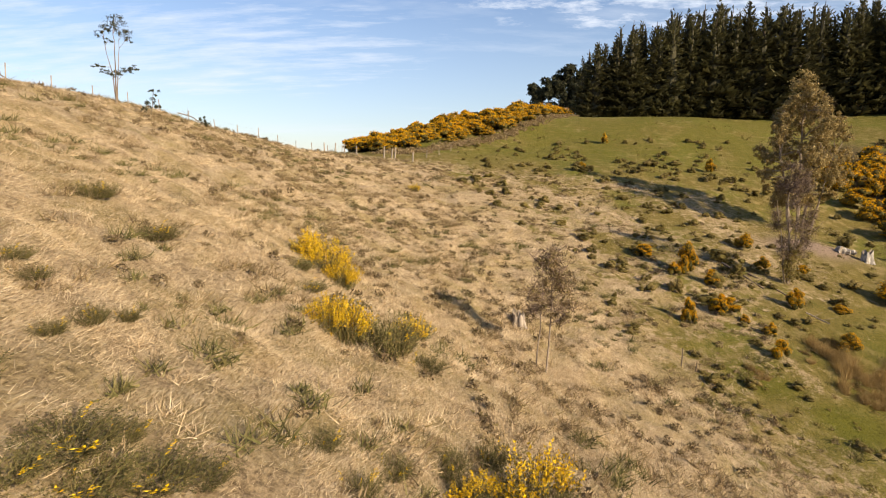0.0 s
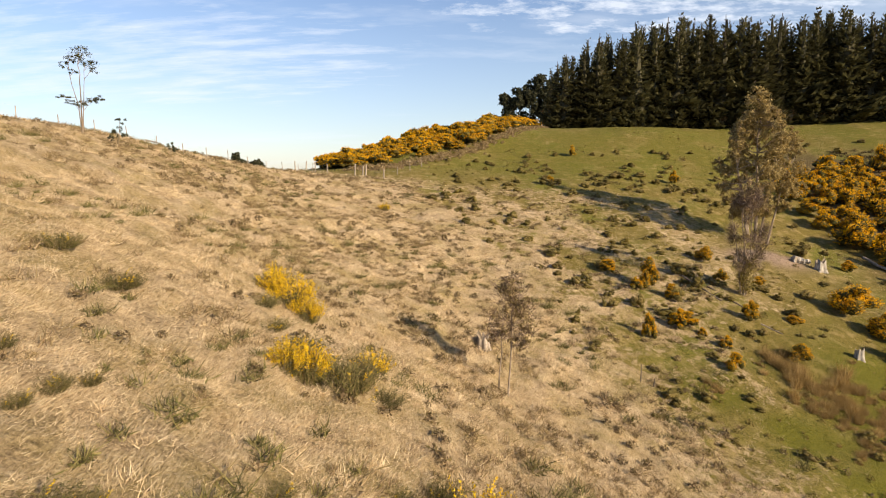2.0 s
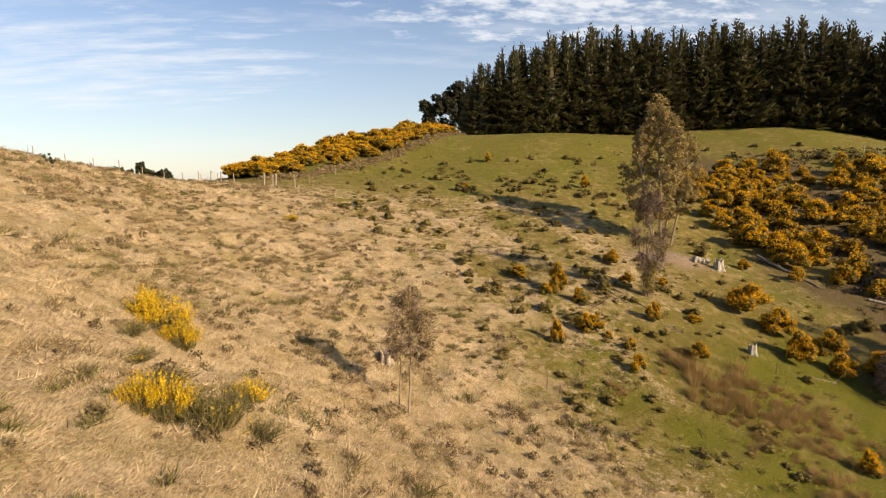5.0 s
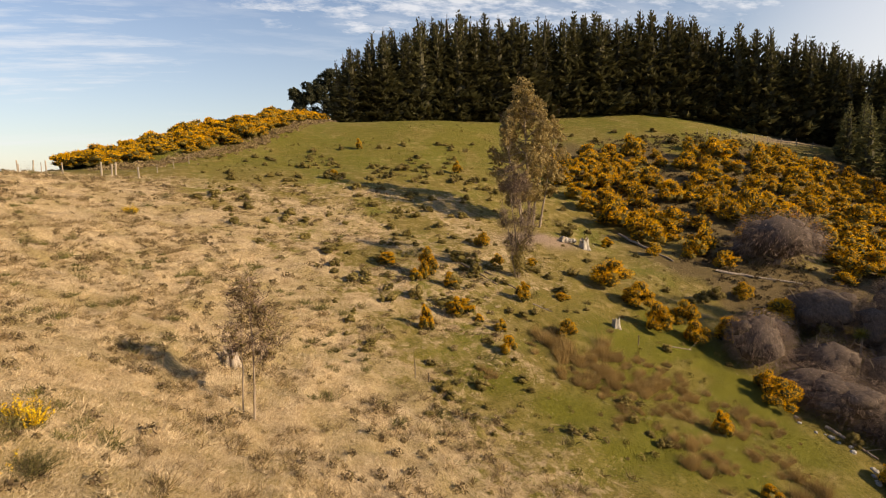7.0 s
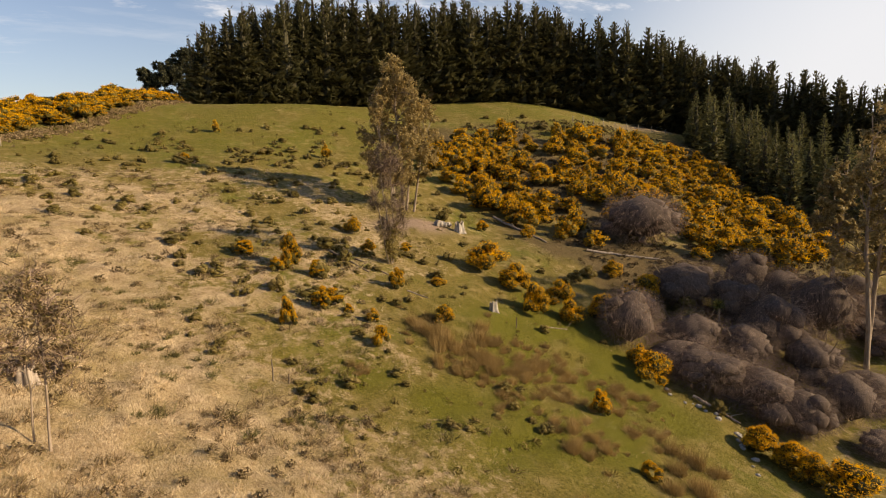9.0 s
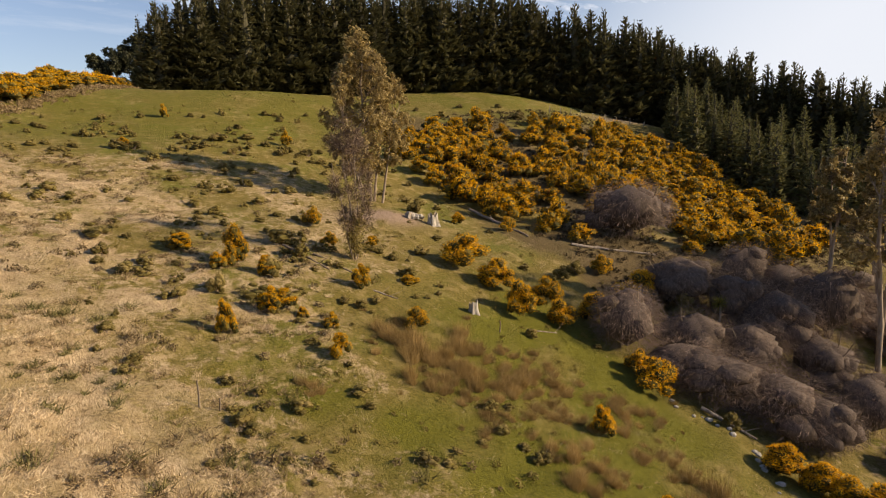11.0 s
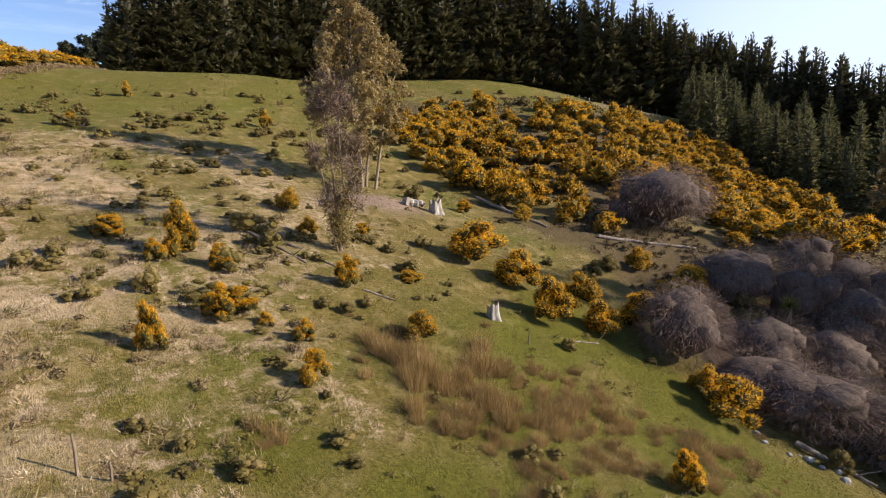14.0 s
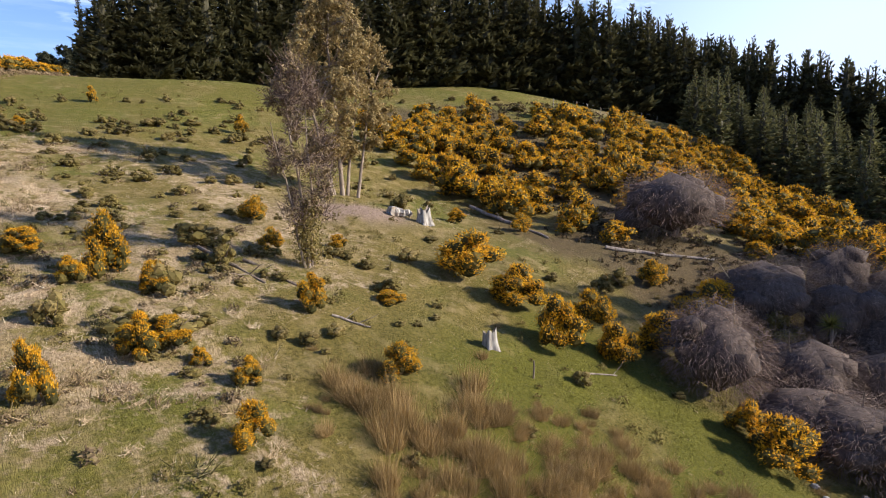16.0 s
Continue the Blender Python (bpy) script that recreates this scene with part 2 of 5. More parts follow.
def ground_material():
    m, nodes, links, b = material("hill_ground", 0.95)
    tc = nodes.new("ShaderNodeTexCoord").outputs["Object"]
    dry, bare = nodes.new("ShaderNodeAttribute"), nodes.new("ShaderNodeAttribute")
    dry.attribute_name, bare.attribute_name = "dry", "bare"
    big = noise_node(nodes, links, 0.12, 4, tc)
    mid = noise_node(nodes, links, 0.9, 6, tc)
    fine = noise_node(nodes, links, 7.0, 8, tc, 0.75)
    mp = nodes.new("ShaderNodeMapping")
    mp.inputs["Scale"].default_value = (5.0, 1.1, 2.0)
    mp.inputs["Rotation"].default_value = (0, 0, 0.7)
    links.new(tc, mp.inputs[0])
    fibre = noise_node(nodes, links, 4.0, 6, mp.outputs[0], 0.7)
    straw = ramp(nodes, [(0.34, (0.16, 0.108, 0.060)), (0.44, (0.39, 0.285, 0.165)), (0.54, (0.60, 0.46, 0.29)), (0.70, (0.78, 0.64, 0.44))])
    links.new(fibre.outputs[0], straw.inputs[0])
    litter = ramp(nodes, [(0.38, (0.15, 0.10, 0.055)), (0.62, (0.52, 0.39, 0.235))])
    links.new(fine.outputs[0], litter.inputs[0])
    patch = ramp(nodes, [(0.42, (0, 0, 0)), (0.62, (1, 1, 1))])
    links.new(mid.outputs[0], patch.inputs[0])
    dry_col = mix_node(nodes, links, patch.outputs[0], straw.outputs[0], litter.outputs[0])
    olive = ramp(nodes, [(0.35, (0.13, 0.105, 0.032)), (0.65, (0.40, 0.305, 0.125))])
    links.new(fine.outputs[0], olive.inputs[0])
    blot = noise_node(nodes, links, 0.33, 5, tc)
    om = ramp(nodes, [(0.44, (0.1, 0.1, 0.1)), (0.62, (0.7, 0.7, 0.7))])
    links.new(blot.outputs[0], om.inputs[0])
    dry_col = mix_node(nodes, links, om.outputs[0], dry_col, olive.outputs[0])
    sward = ramp(nodes, [(0.32, (0.068, 0.054, 0.013)), (0.46, (0.148, 0.116, 0.026)), (0.6, (0.24, 0.186, 0.050)), (0.72, (0.40, 0.30, 0.12))])
    links.new(fine.outputs[0], sward.inputs[0])
    lush = ramp(nodes, [(0.35, (0.088, 0.092, 0.013)), (0.65, (0.19, 0.188, 0.026))])
    links.new(fine.outputs[0], lush.inputs[0])
    lp = ramp(nodes, [(0.50, (0, 0, 0)), (0.64, (0.8, 0.8, 0.8))])
    links.new(big.outputs[0], lp.inputs[0])
    green_col = mix_node(nodes, links, lp.outputs[0], sward.outputs[0], lush.outputs[0])
    pale = ramp(nodes, [(0.50, (0, 0, 0)), (0.66, (1, 1, 1))])
    links.new(mid.outputs[0], pale.inputs[0])
    pm = nodes.new("ShaderNodeMath")
    pm.operation = "MULTIPLY"
    pm.inputs[1].default_value = 0.7
    links.new(pale.outputs[0], pm.inputs[0])
    green_col = mix_node(nodes, links, pm.outputs[0], green_col, (0.36, 0.27, 0.12))
    turf = nodes.new("ShaderNodeAttribute")
    turf.attribute_name = "lush"
    vivid = ramp(nodes, [(0.35, (0.082, 0.086, 0.009)), (0.65, (0.165, 0.152, 0.014))])
    links.new(fine.outputs[0], vivid.inputs[0])
    green_col = mix_node(nodes, links, turf.outputs["Fac"], green_col, vivid.outputs[0])
    # ragged edge between dry and green
    speck = noise_node(nodes, links, 1.5, 7, tc, 0.7)
    off = nodes.new("ShaderNodeMath")
    off.operation, off.inputs[1].default_value, off.inputs[2].default_value = "MULTIPLY_ADD", 2.4, -1.2
    links.new(speck.outputs[0], off.inputs[0])
    summed = nodes.new("ShaderNodeMath")
    summed.operation = "ADD"
    links.new(off.outputs[0], summed.inputs[0])
    links.new(dry.outputs["Fac"], summed.inputs[1])
    ragged = ramp(nodes, [(0.30, (0, 0, 0)), (0.62, (1, 1, 1))])
    links.new(summed.outputs[0], ragged.inputs[0])
    col = mix_node(nodes, links, ragged.outputs[0], green_col, dry_col)
    shaded_litter, leafy = ramp(nodes, [(0.3, (0.045, 0.032, 0.016)), (0.7, (0.16, 0.112, 0.055))]), nodes.new("ShaderNodeAttribute")
    leafy.attribute_name = "litter"
    links.new(fine.outputs[0], shaded_litter.inputs[0])
    col = mix_node(nodes, links, leafy.outputs["Fac"], col, shaded_litter.outputs[0])
    soil = ramp(nodes, [(0.3, (0.16, 0.11, 0.075)), (0.7, (0.44, 0.325, 0.24))])
    links.new(fine.outputs[0], soil.inputs[0])
    col = mix_node(nodes, links, bare.outputs["Fac"], col, soil.outputs[0])
    links.new(col, b.inputs["Base Color"])
    add = nodes.new("ShaderNodeMath")
    add.operation = "ADD"
    links.new(fine.outputs[0], add.inputs[0])
    links.new(fibre.outputs[0], add.inputs[1])
    bp = nodes.new("ShaderNodeBump")
    bp.inputs["Strength"].default_value, bp.inputs["Distance"].default_value = 0.9, 0.16
    links.new(add.outputs[0], bp.inputs["Height"])
    links.new(bp.outputs[0], b.inputs["Normal"])
    return m


MAT_GROUND = ground_material()
MAT_STRAW = leaf_material("straw_blades", [(0.44, 0.325, 0.195), (0.64, 0.505, 0.325), (0.78, 0.655, 0.46), (0.54, 0.41, 0.25)], 0.7, 0.2, 0.1)
MAT_BLADE = leaf_material("green_blades", [(0.065, 0.070, 0.011), (0.13, 0.133, 0.019), (0.22, 0.195, 0.044)], 0.7, 0.2, 0.1)
MAT_RUSH = leaf_material("rush_stems", [(0.21, 0.138, 0.050), (0.32, 0.218, 0.085), (0.44, 0.315, 0.145), (0.26, 0.178, 0.060)], 0.7, 0.3, 0.2)
MAT_SCRUB = leaf_material("scrub_leaves", [(0.12, 0.097, 0.028), (0.175, 0.142, 0.042), (0.26, 0.197, 0.075), (0.20, 0.162, 0.045)], 0.8, 0.38, 0.3)
MAT_HEATH = leaf_material("dead_heath", [(0.15, 0.105, 0.058), (0.26, 0.185, 0.105), (0.20, 0.155, 0.06), (0.38, 0.285, 0.17)], 0.85, 0.3, 0.3)
MAT_GORSE = leaf_material("gorse_spines", [(0.055, 0.052, 0.014), (0.095, 0.082, 0.020), (0.14, 0.112, 0.026), (0.19, 0.145, 0.034)], 0.8, 0.35, 0.3)
MAT_BLOOM = leaf_material("gorse_petals", [(0.60, 0.305, 0.006), (0.74, 0.40, 0.008), (0.86, 0.50, 0.012), (0.48, 0.245, 0.008)], 0.6, 0.42, 0.12)
MAT_GORSE_NEAR = leaf_material("gorse_shoots", [(0.06, 0.055, 0.018), (0.11, 0.10, 0.03), (0.17, 0.145, 0.05), (0.20, 0.15, 0.07)], 0.8, 0.1, 0.2)
MAT_LEMON = leaf_material("lemon_petals", [(0.66, 0.40, 0.01), (0.82, 0.54, 0.012), (0.90, 0.64, 0.03), (0.58, 0.36, 0.02)], 0.6, 0.2, 0.1)
MAT_UNDER = leaf_material("hill_undergrowth", [(0.05, 0.036, 0.018), (0.10, 0.07, 0.036), (0.07, 0.062, 0.02), (0.15, 0.10, 0.055)], 0.85, 0.2, 0.2)
MAT_SEEDLING = leaf_material("seedling_leaves", [(0.07, 0.065, 0.022), (0.12, 0.11, 0.035), (0.18, 0.15, 0.06)], 0.8, 0.1, 0.2)
MAT_NEEDLE = leaf_material("pine_needles", [(0.060, 0.059, 0.026), (0.074, 0.071, 0.031), (0.090, 0.085, 0.037), (0.108, 0.100, 0.042)], 0.85, 0.35, 0.25)
MAT_INNER = leaf_material("shaded_boughs", [(0.045, 0.042, 0.024), (0.060, 0.055, 0.031), (0.076, 0.067, 0.040)], 0.9, 0.0, 0.2)
MAT_YOUNG = leaf_material("young_pine_needles", [(0.115, 0.115, 0.048), (0.14, 0.138, 0.056), (0.17, 0.163, 0.068)], 0.85, 0.35, 0.2)
MAT_GUM = leaf_material("gum_leaves", [(0.175, 0.13, 0.05), (0.25, 0.188, 0.074), (0.32, 0.243, 0.098), (0.39, 0.30, 0.13)], 0.6, 0.35, 0.15)
MAT_BRONZE = leaf_material("bronze_leaves", [(0.15, 0.105, 0.05), (0.23, 0.165, 0.08), (0.32, 0.235, 0.12), (0.20, 0.16, 0.06)], 0.6, 0.2, 0.1)
MAT_GREYLEAF = leaf_material("grey_green_leaves", [(0.025, 0.03, 0.015), (0.05, 0.055, 0.026), (0.08, 0.08, 0.04)], 0.6, 0.3, 0.2)
MAT_TWIG = leaf_material("bare_twigs", [(0.125, 0.087, 0.064), (0.20, 0.142, 0.106), (0.31, 0.23, 0.178), (0.165, 0.113, 0.080)], 0.85, 0.0, 0.3)
MAT_TANGLE = bark_material("shaded_tangle", (0.05, 0.037, 0.03), (0.145, 0.108, 0.088), 40.0)
MAT_BARK = bark_material("grey_bark", (0.10, 0.075, 0.055), (0.30, 0.24, 0.18))
MAT_PALE = bark_material("pale_bark", (0.16, 0.12, 0.085), (0.38, 0.31, 0.24))
MAT_PINEBARK = bark_material("pine_bark", (0.03, 0.02, 0.014), (0.10, 0.07, 0.05))
MAT_STUMP = bark_material("weathered_wood", (0.10, 0.08, 0.065), (0.44, 0.375, 0.31), 7.0)
MAT_CUT = bark_material("pale_cut_wood", (0.15, 0.12, 0.09), (0.40, 0.33, 0.25), 9.0)
MAT_BLEACHED = bark_material("bleached_wood", (0.14, 0.12, 0.10), (0.54, 0.50, 0.44), 8.0)
MAT_POST = bark_material("fence_timber", (0.20, 0.165, 0.13), (0.46, 0.39, 0.31), 9.0)
MAT_STONE = bark_material("stream_stone", (0.16, 0.155, 0.14), (0.46, 0.44, 0.41), 3.0)
MAT_WIRE, _n, _l, _b = material("galvanised_wire", 0.45)
_b.inputs["Metallic"].default_value = 1.0
_b.inputs["Base Color"].default_value = (0.45, 0.45, 0.46, 1)


# ---- mesh tools ----
def mesh_from(name, verts, faces, mats, smooth=False):
    """faces: one array of triangles or quads, or a list of (array, material index)."""
    me = bpy.data.meshes.new(name)
    if isinstance(faces, np.ndarray):
        faces = [(faces, 0)]
    verts = np.asarray(verts, np.float32)
    sizes = np.concatenate([np.full(len(f), f.shape[1]) for f, _ in faces])
    loops = np.concatenate([f.ravel() for f, _ in faces])
    me.vertices.add(len(verts))
    me.vertices.foreach_set("co", verts.ravel())
    me.loops.add(len(loops))
    me.loops.foreach_set("vertex_index", loops.astype(np.int32))
    me.polygons.add(len(sizes))
    me.polygons.foreach_set("loop_start", np.concatenate([[0], np.cumsum(sizes)[:-1]]).astype(np.int32))
    me.polygons.foreach_set("material_index", np.concatenate([np.full(len(f), k) for f, k in faces]).astype(np.int32))
    me.polygons.foreach_set("use_smooth", np.full(len(sizes), smooth))
    me.update(calc_edges=True)
    me.validate()
    for m in mats:
        me.materials.append(m)
    return me


def part(name, me, parent, label=""):
    ob = new(name, me)
    ob.parent = parent
    if label:
        ob["label"] = label
    return ob


def unit(v):
    return v / np.maximum(np.linalg.norm(v, axis=-1, keepdims=True), 1e-9)


def leaf_tris(rng, pos, normal, size, aspect=1.6, jitter=0.7):
    """One triangle a leaf, facing about along normal."""
    n = len(pos)
    nrm = unit(normal + jitter * rng.normal(size=(n, 3)))
    u = unit(np.cross(nrm, rng.normal(size=(n, 3))))
    v = np.cross(nrm, u)
    s = (size * rng.uniform(0.6, 1.4, n))[:, None] if np.ndim(size) == 0 else size[:, None]
    a = pos + u * s * aspect * 0.6
    b = pos - u * s * aspect * 0.4 + v * s * 0.5
    c = pos - u * s * aspect * 0.4 - v * s * 0.5
    V = np.stack([a, b, c], 1).reshape(-1, 3)
    return V, np.arange(3 * n).reshape(-1, 3)


def blade_tris(rng, root, way, length, width):
    """Narrow triangles that stand on root and point along way."""
    n = len(root)
    side = unit(np.cross(way, rng.normal(size=(n, 3)))) * np.reshape(width, (-1, 1)) * 0.5
    V = np.stack([root + side, root - side, root + way * np.reshape(length, (-1, 1))], 1).reshape(-1, 3)
    return V, np.arange(3 * n).reshape(-1, 3)


def join(pieces):
    """(verts, faces) pairs of one face size into one."""
    off, vs, fs = 0, [], []
    for v, f in pieces:
        vs.append(v)
        fs.append(f + off)
        off += len(v)
    return np.concatenate(vs), np.concatenate(fs)


def tube(points, radii, sides=7):
    """A tapered limb along points, as quads."""
    P, R = np.asarray(points, float), np.asarray(radii, float)
    d = unit(np.gradient(P, axis=0))
    ref = np.array([0.3, 0.9, 0.1])
    u = unit(np.cross(d, ref))
    w = np.cross(d, u)
    a = np.linspace(0, 2 * math.pi, sides, endpoint=False)
    ring = P[:, None] + R[:, None, None] * (np.cos(a)[None, :, None] * u[:, None] + np.sin(a)[None, :, None] * w[:, None])
    V = ring.reshape(-1, 3)
    k = len(P)
    i, j = np.meshgrid(np.arange(k - 1), np.arange(sides), indexing="ij")
    q = np.stack([i * sides + j, i * sides + (j + 1) % sides, (i + 1) * sides + (j + 1) % sides, (i + 1) * sides + j], -1).reshape(-1, 4)
    return V, q


def limb(rng, start, end, r0, r1, bend=0.08, n=8, sides=7):
    t = np.linspace(0, 1, n)[:, None]
    s, e = np.asarray(start, float), np.asarray(end, float)
    size = np.linalg.norm(e - s)
    p = s + (e - s) * t
    wob = np.cumsum(rng.normal(size=(n, 3)), 0) * bend * size / n
    p = p + wob * np.sin(t * math.pi * 0.5)
    return p, tube(p, np.linspace(r0, r1, n), sides)


def lumps_core(lumps, scale=0.8):
    """Closed low lumps that fill the inside of a bush."""
    bm = bmesh.new()
    bmesh.ops.create_icosphere(bm, subdivisions=1, radius=1.0)
    V0 = np.array([v.co[:] for v in bm.verts])
    F0 = np.array([[v.index for v in f.verts] for f in bm.faces])
    bm.free()
    return join([(V0 * r * scale + np.array(c), F0) for c, r in lumps])


def dome_lumps(rng, k, radius=(0.13, 0.22)):
    """Lumps that make an uneven bush of unit width and unit height."""
    out = []
    for i in range(k):
        a, q = rng.uniform(0, 2 * math.pi), math.sqrt(rng.uniform(0, 1))
        r = rng.uniform(*radius)
        x, y = 0.34 * q * math.cos(a), 0.34 * q * math.sin(a)
        top = math.sqrt(max(0.05, 1 - (q * 0.85) ** 2)) - r
        z = rng.uniform(0.25, 1.0) * max(top, 0.12)
        out.append(((x, y, max(z, 0.1)), r))
    return out


def lump_surface(rng, lumps, n, out=1.0):
    k = rng.integers(0, len(lumps), n)
    C, R = np.array([c for c, _ in lumps]), np.array([r for _, r in lumps])
    d = unit(rng.normal(size=(n, 3)))
    p = C[k] + d * (R[k] * rng.uniform(0.75, 1.08, n) * out)[:, None]
    keep = p[:, 2] > 0.0
    return p[keep], d[keep], k[keep]


def place(proto, x, y, size, turn=0.0, sink=0.05, lean=(0, 0)):
    """A copy of a plant on the ground; size: metres across x, y and up."""
    m = Matrix.LocRotScale((x, y, float(land(x, y)) - sink), Euler((lean[0], lean[1], turn)), Vector([a / b for a, b in zip(size, proto.scale)]))
    return copy_thing(proto, m)


def settle(proto, x, y, size, turn=0.0, sink=0.05):
    """The plant itself on the ground."""
    proto.matrix_basis = Matrix.LocRotScale((x, y, float(land(x, y)) - sink), Euler((0, 0, turn)), Vector(size))
    return proto


class Kinds:
    """Variants of one plant; each is set first, then copied."""

    def __init__(self, protos):
        self.protos, self.used = protos, set()

    def put(self, k, x, y, size, turn, sink=0.05):
        k %= len(self.protos)
        if k in self.used:
            return place(self.protos[k], x, y, size, turn, sink)
        self.used.add(k)
        return settle(self.protos[k], x, y, size, turn, sink)

    def drop_unused(self):
        for k, p in enumerate(self.protos):
            if k not in self.used:
                for o in (*p.children_recursive, p):
                    bpy.data.objects.remove(o)


# ---- ground ----
def ground_mesh():
    gx = np.concatenate([-np.geomspace(3500, 130, 14), np.arange(-120, -46, 4.0), np.arange(-45, -25, 0.8), np.arange(-25, 22, 0.36), np.arange(22, 75, 0.6), np.arange(75, 130, 1.5), np.arange(132, 240, 6.0), np.geomspace(250, 3500, 14)])
    gy = np.concatenate([-np.geomspace(3500, 60, 14), np.arange(-50, 0, 3.0), np.arange(0, 4, 0.8), np.arange(4, 44, 0.36), np.arange(44, 100, 0.6), np.arange(100.5, 140, 1.5), np.arange(142, 240, 6.0), np.geomspace(250, 3500, 14)])
    X, Y = np.meshgrid(gx, gy)
    Z = land(X, Y)
    far = soft(np.hypot(X - 40, Y - 60), 170, 500)
    Z = Z * (1 - far) + far * (-14.0 - 10 * fbm(X / 300, Y / 300, 5))
    V = np.stack([X, Y, Z], -1).reshape(-1, 3)
    n, k = len(gx), len(gy)
    j, i = np.meshgrid(np.arange(k - 1), np.arange(n - 1), indexing="ij")
    F = np.stack([j * n + i, j * n + i + 1, (j + 1) * n + i + 1, (j + 1) * n + i], -1).reshape(-1, 4)
    me = mesh_from("ground", V, F, [MAT_GROUND], True)
    bare = np.exp(-((X - 37.2) / 3.6) ** 2 - ((Y - 59.6) / 1.9) ** 2) * 2.2 * soft(fbm(X / 1.2, Y / 1.2, 77), 0.2, 0.5)
    bare = bare + 0.8 * np.exp(-((X - 122) / 12) ** 2 - ((Y - 98) / 4) ** 2)
    # leaf litter between the gorse, coloured darker to carry the shade there
    litter = 0.85 * soft(X - 0.28 * Y, 30, 36) * (1 - soft(Y - 0.3 * (105 - X), 82, 96)) * soft(fbm(X / 6, Y / 6, 71), 0.25, 0.5) * soft(Y, 36, 46)
    # beaten earth under the pines
    bare = bare + 0.8 * soft(Y - np.interp(X, [20, 58, 88, 113, 134], [129, 127, 122.5, 112.5, 90]), -0.5, 3.0)
    trail = np.interp(Y, [20, 26, 30, 33, 37, 45, 60], [26, 22.2, 19.8, 18.5, 17.3, 15, 11])
    lush = 0.55 * np.exp(-((X - trail - 2.0) / 4.2) ** 2) * soft(Y, 16, 24) * (1 - soft(Y, 42, 56)) + 0.8 * np.exp(-((X - 38) / 5) ** 2 - ((Y - 40.5) / 5) ** 2) + 1.0 * np.exp(-((X - 34) / 9) ** 2 - ((Y - 31) / 9) ** 2) + 0.45 * soft(Y, 78, 92)
    lush = np.clip(lush * (0.4 + 1.2 * soft(fbm(X / 4, Y / 4, 81), 0.3, 0.6)), 0, 1)
    for nm, val in (("litter", np.clip(litter, 0, 1)), ("lush", lush), ("dry", dryness(X, Y)), ("bare", np.clip(bare, 0, 1))):
        at = me.attributes.new(nm, "FLOAT", "POINT")
        at.data.foreach_set("value", val.astype(np.float32).ravel())
    return me


tagged(new("ground", ground_mesh()), "rolling hillside of bleached dry grass and grazed green pasture", "hillside", kind="structure")


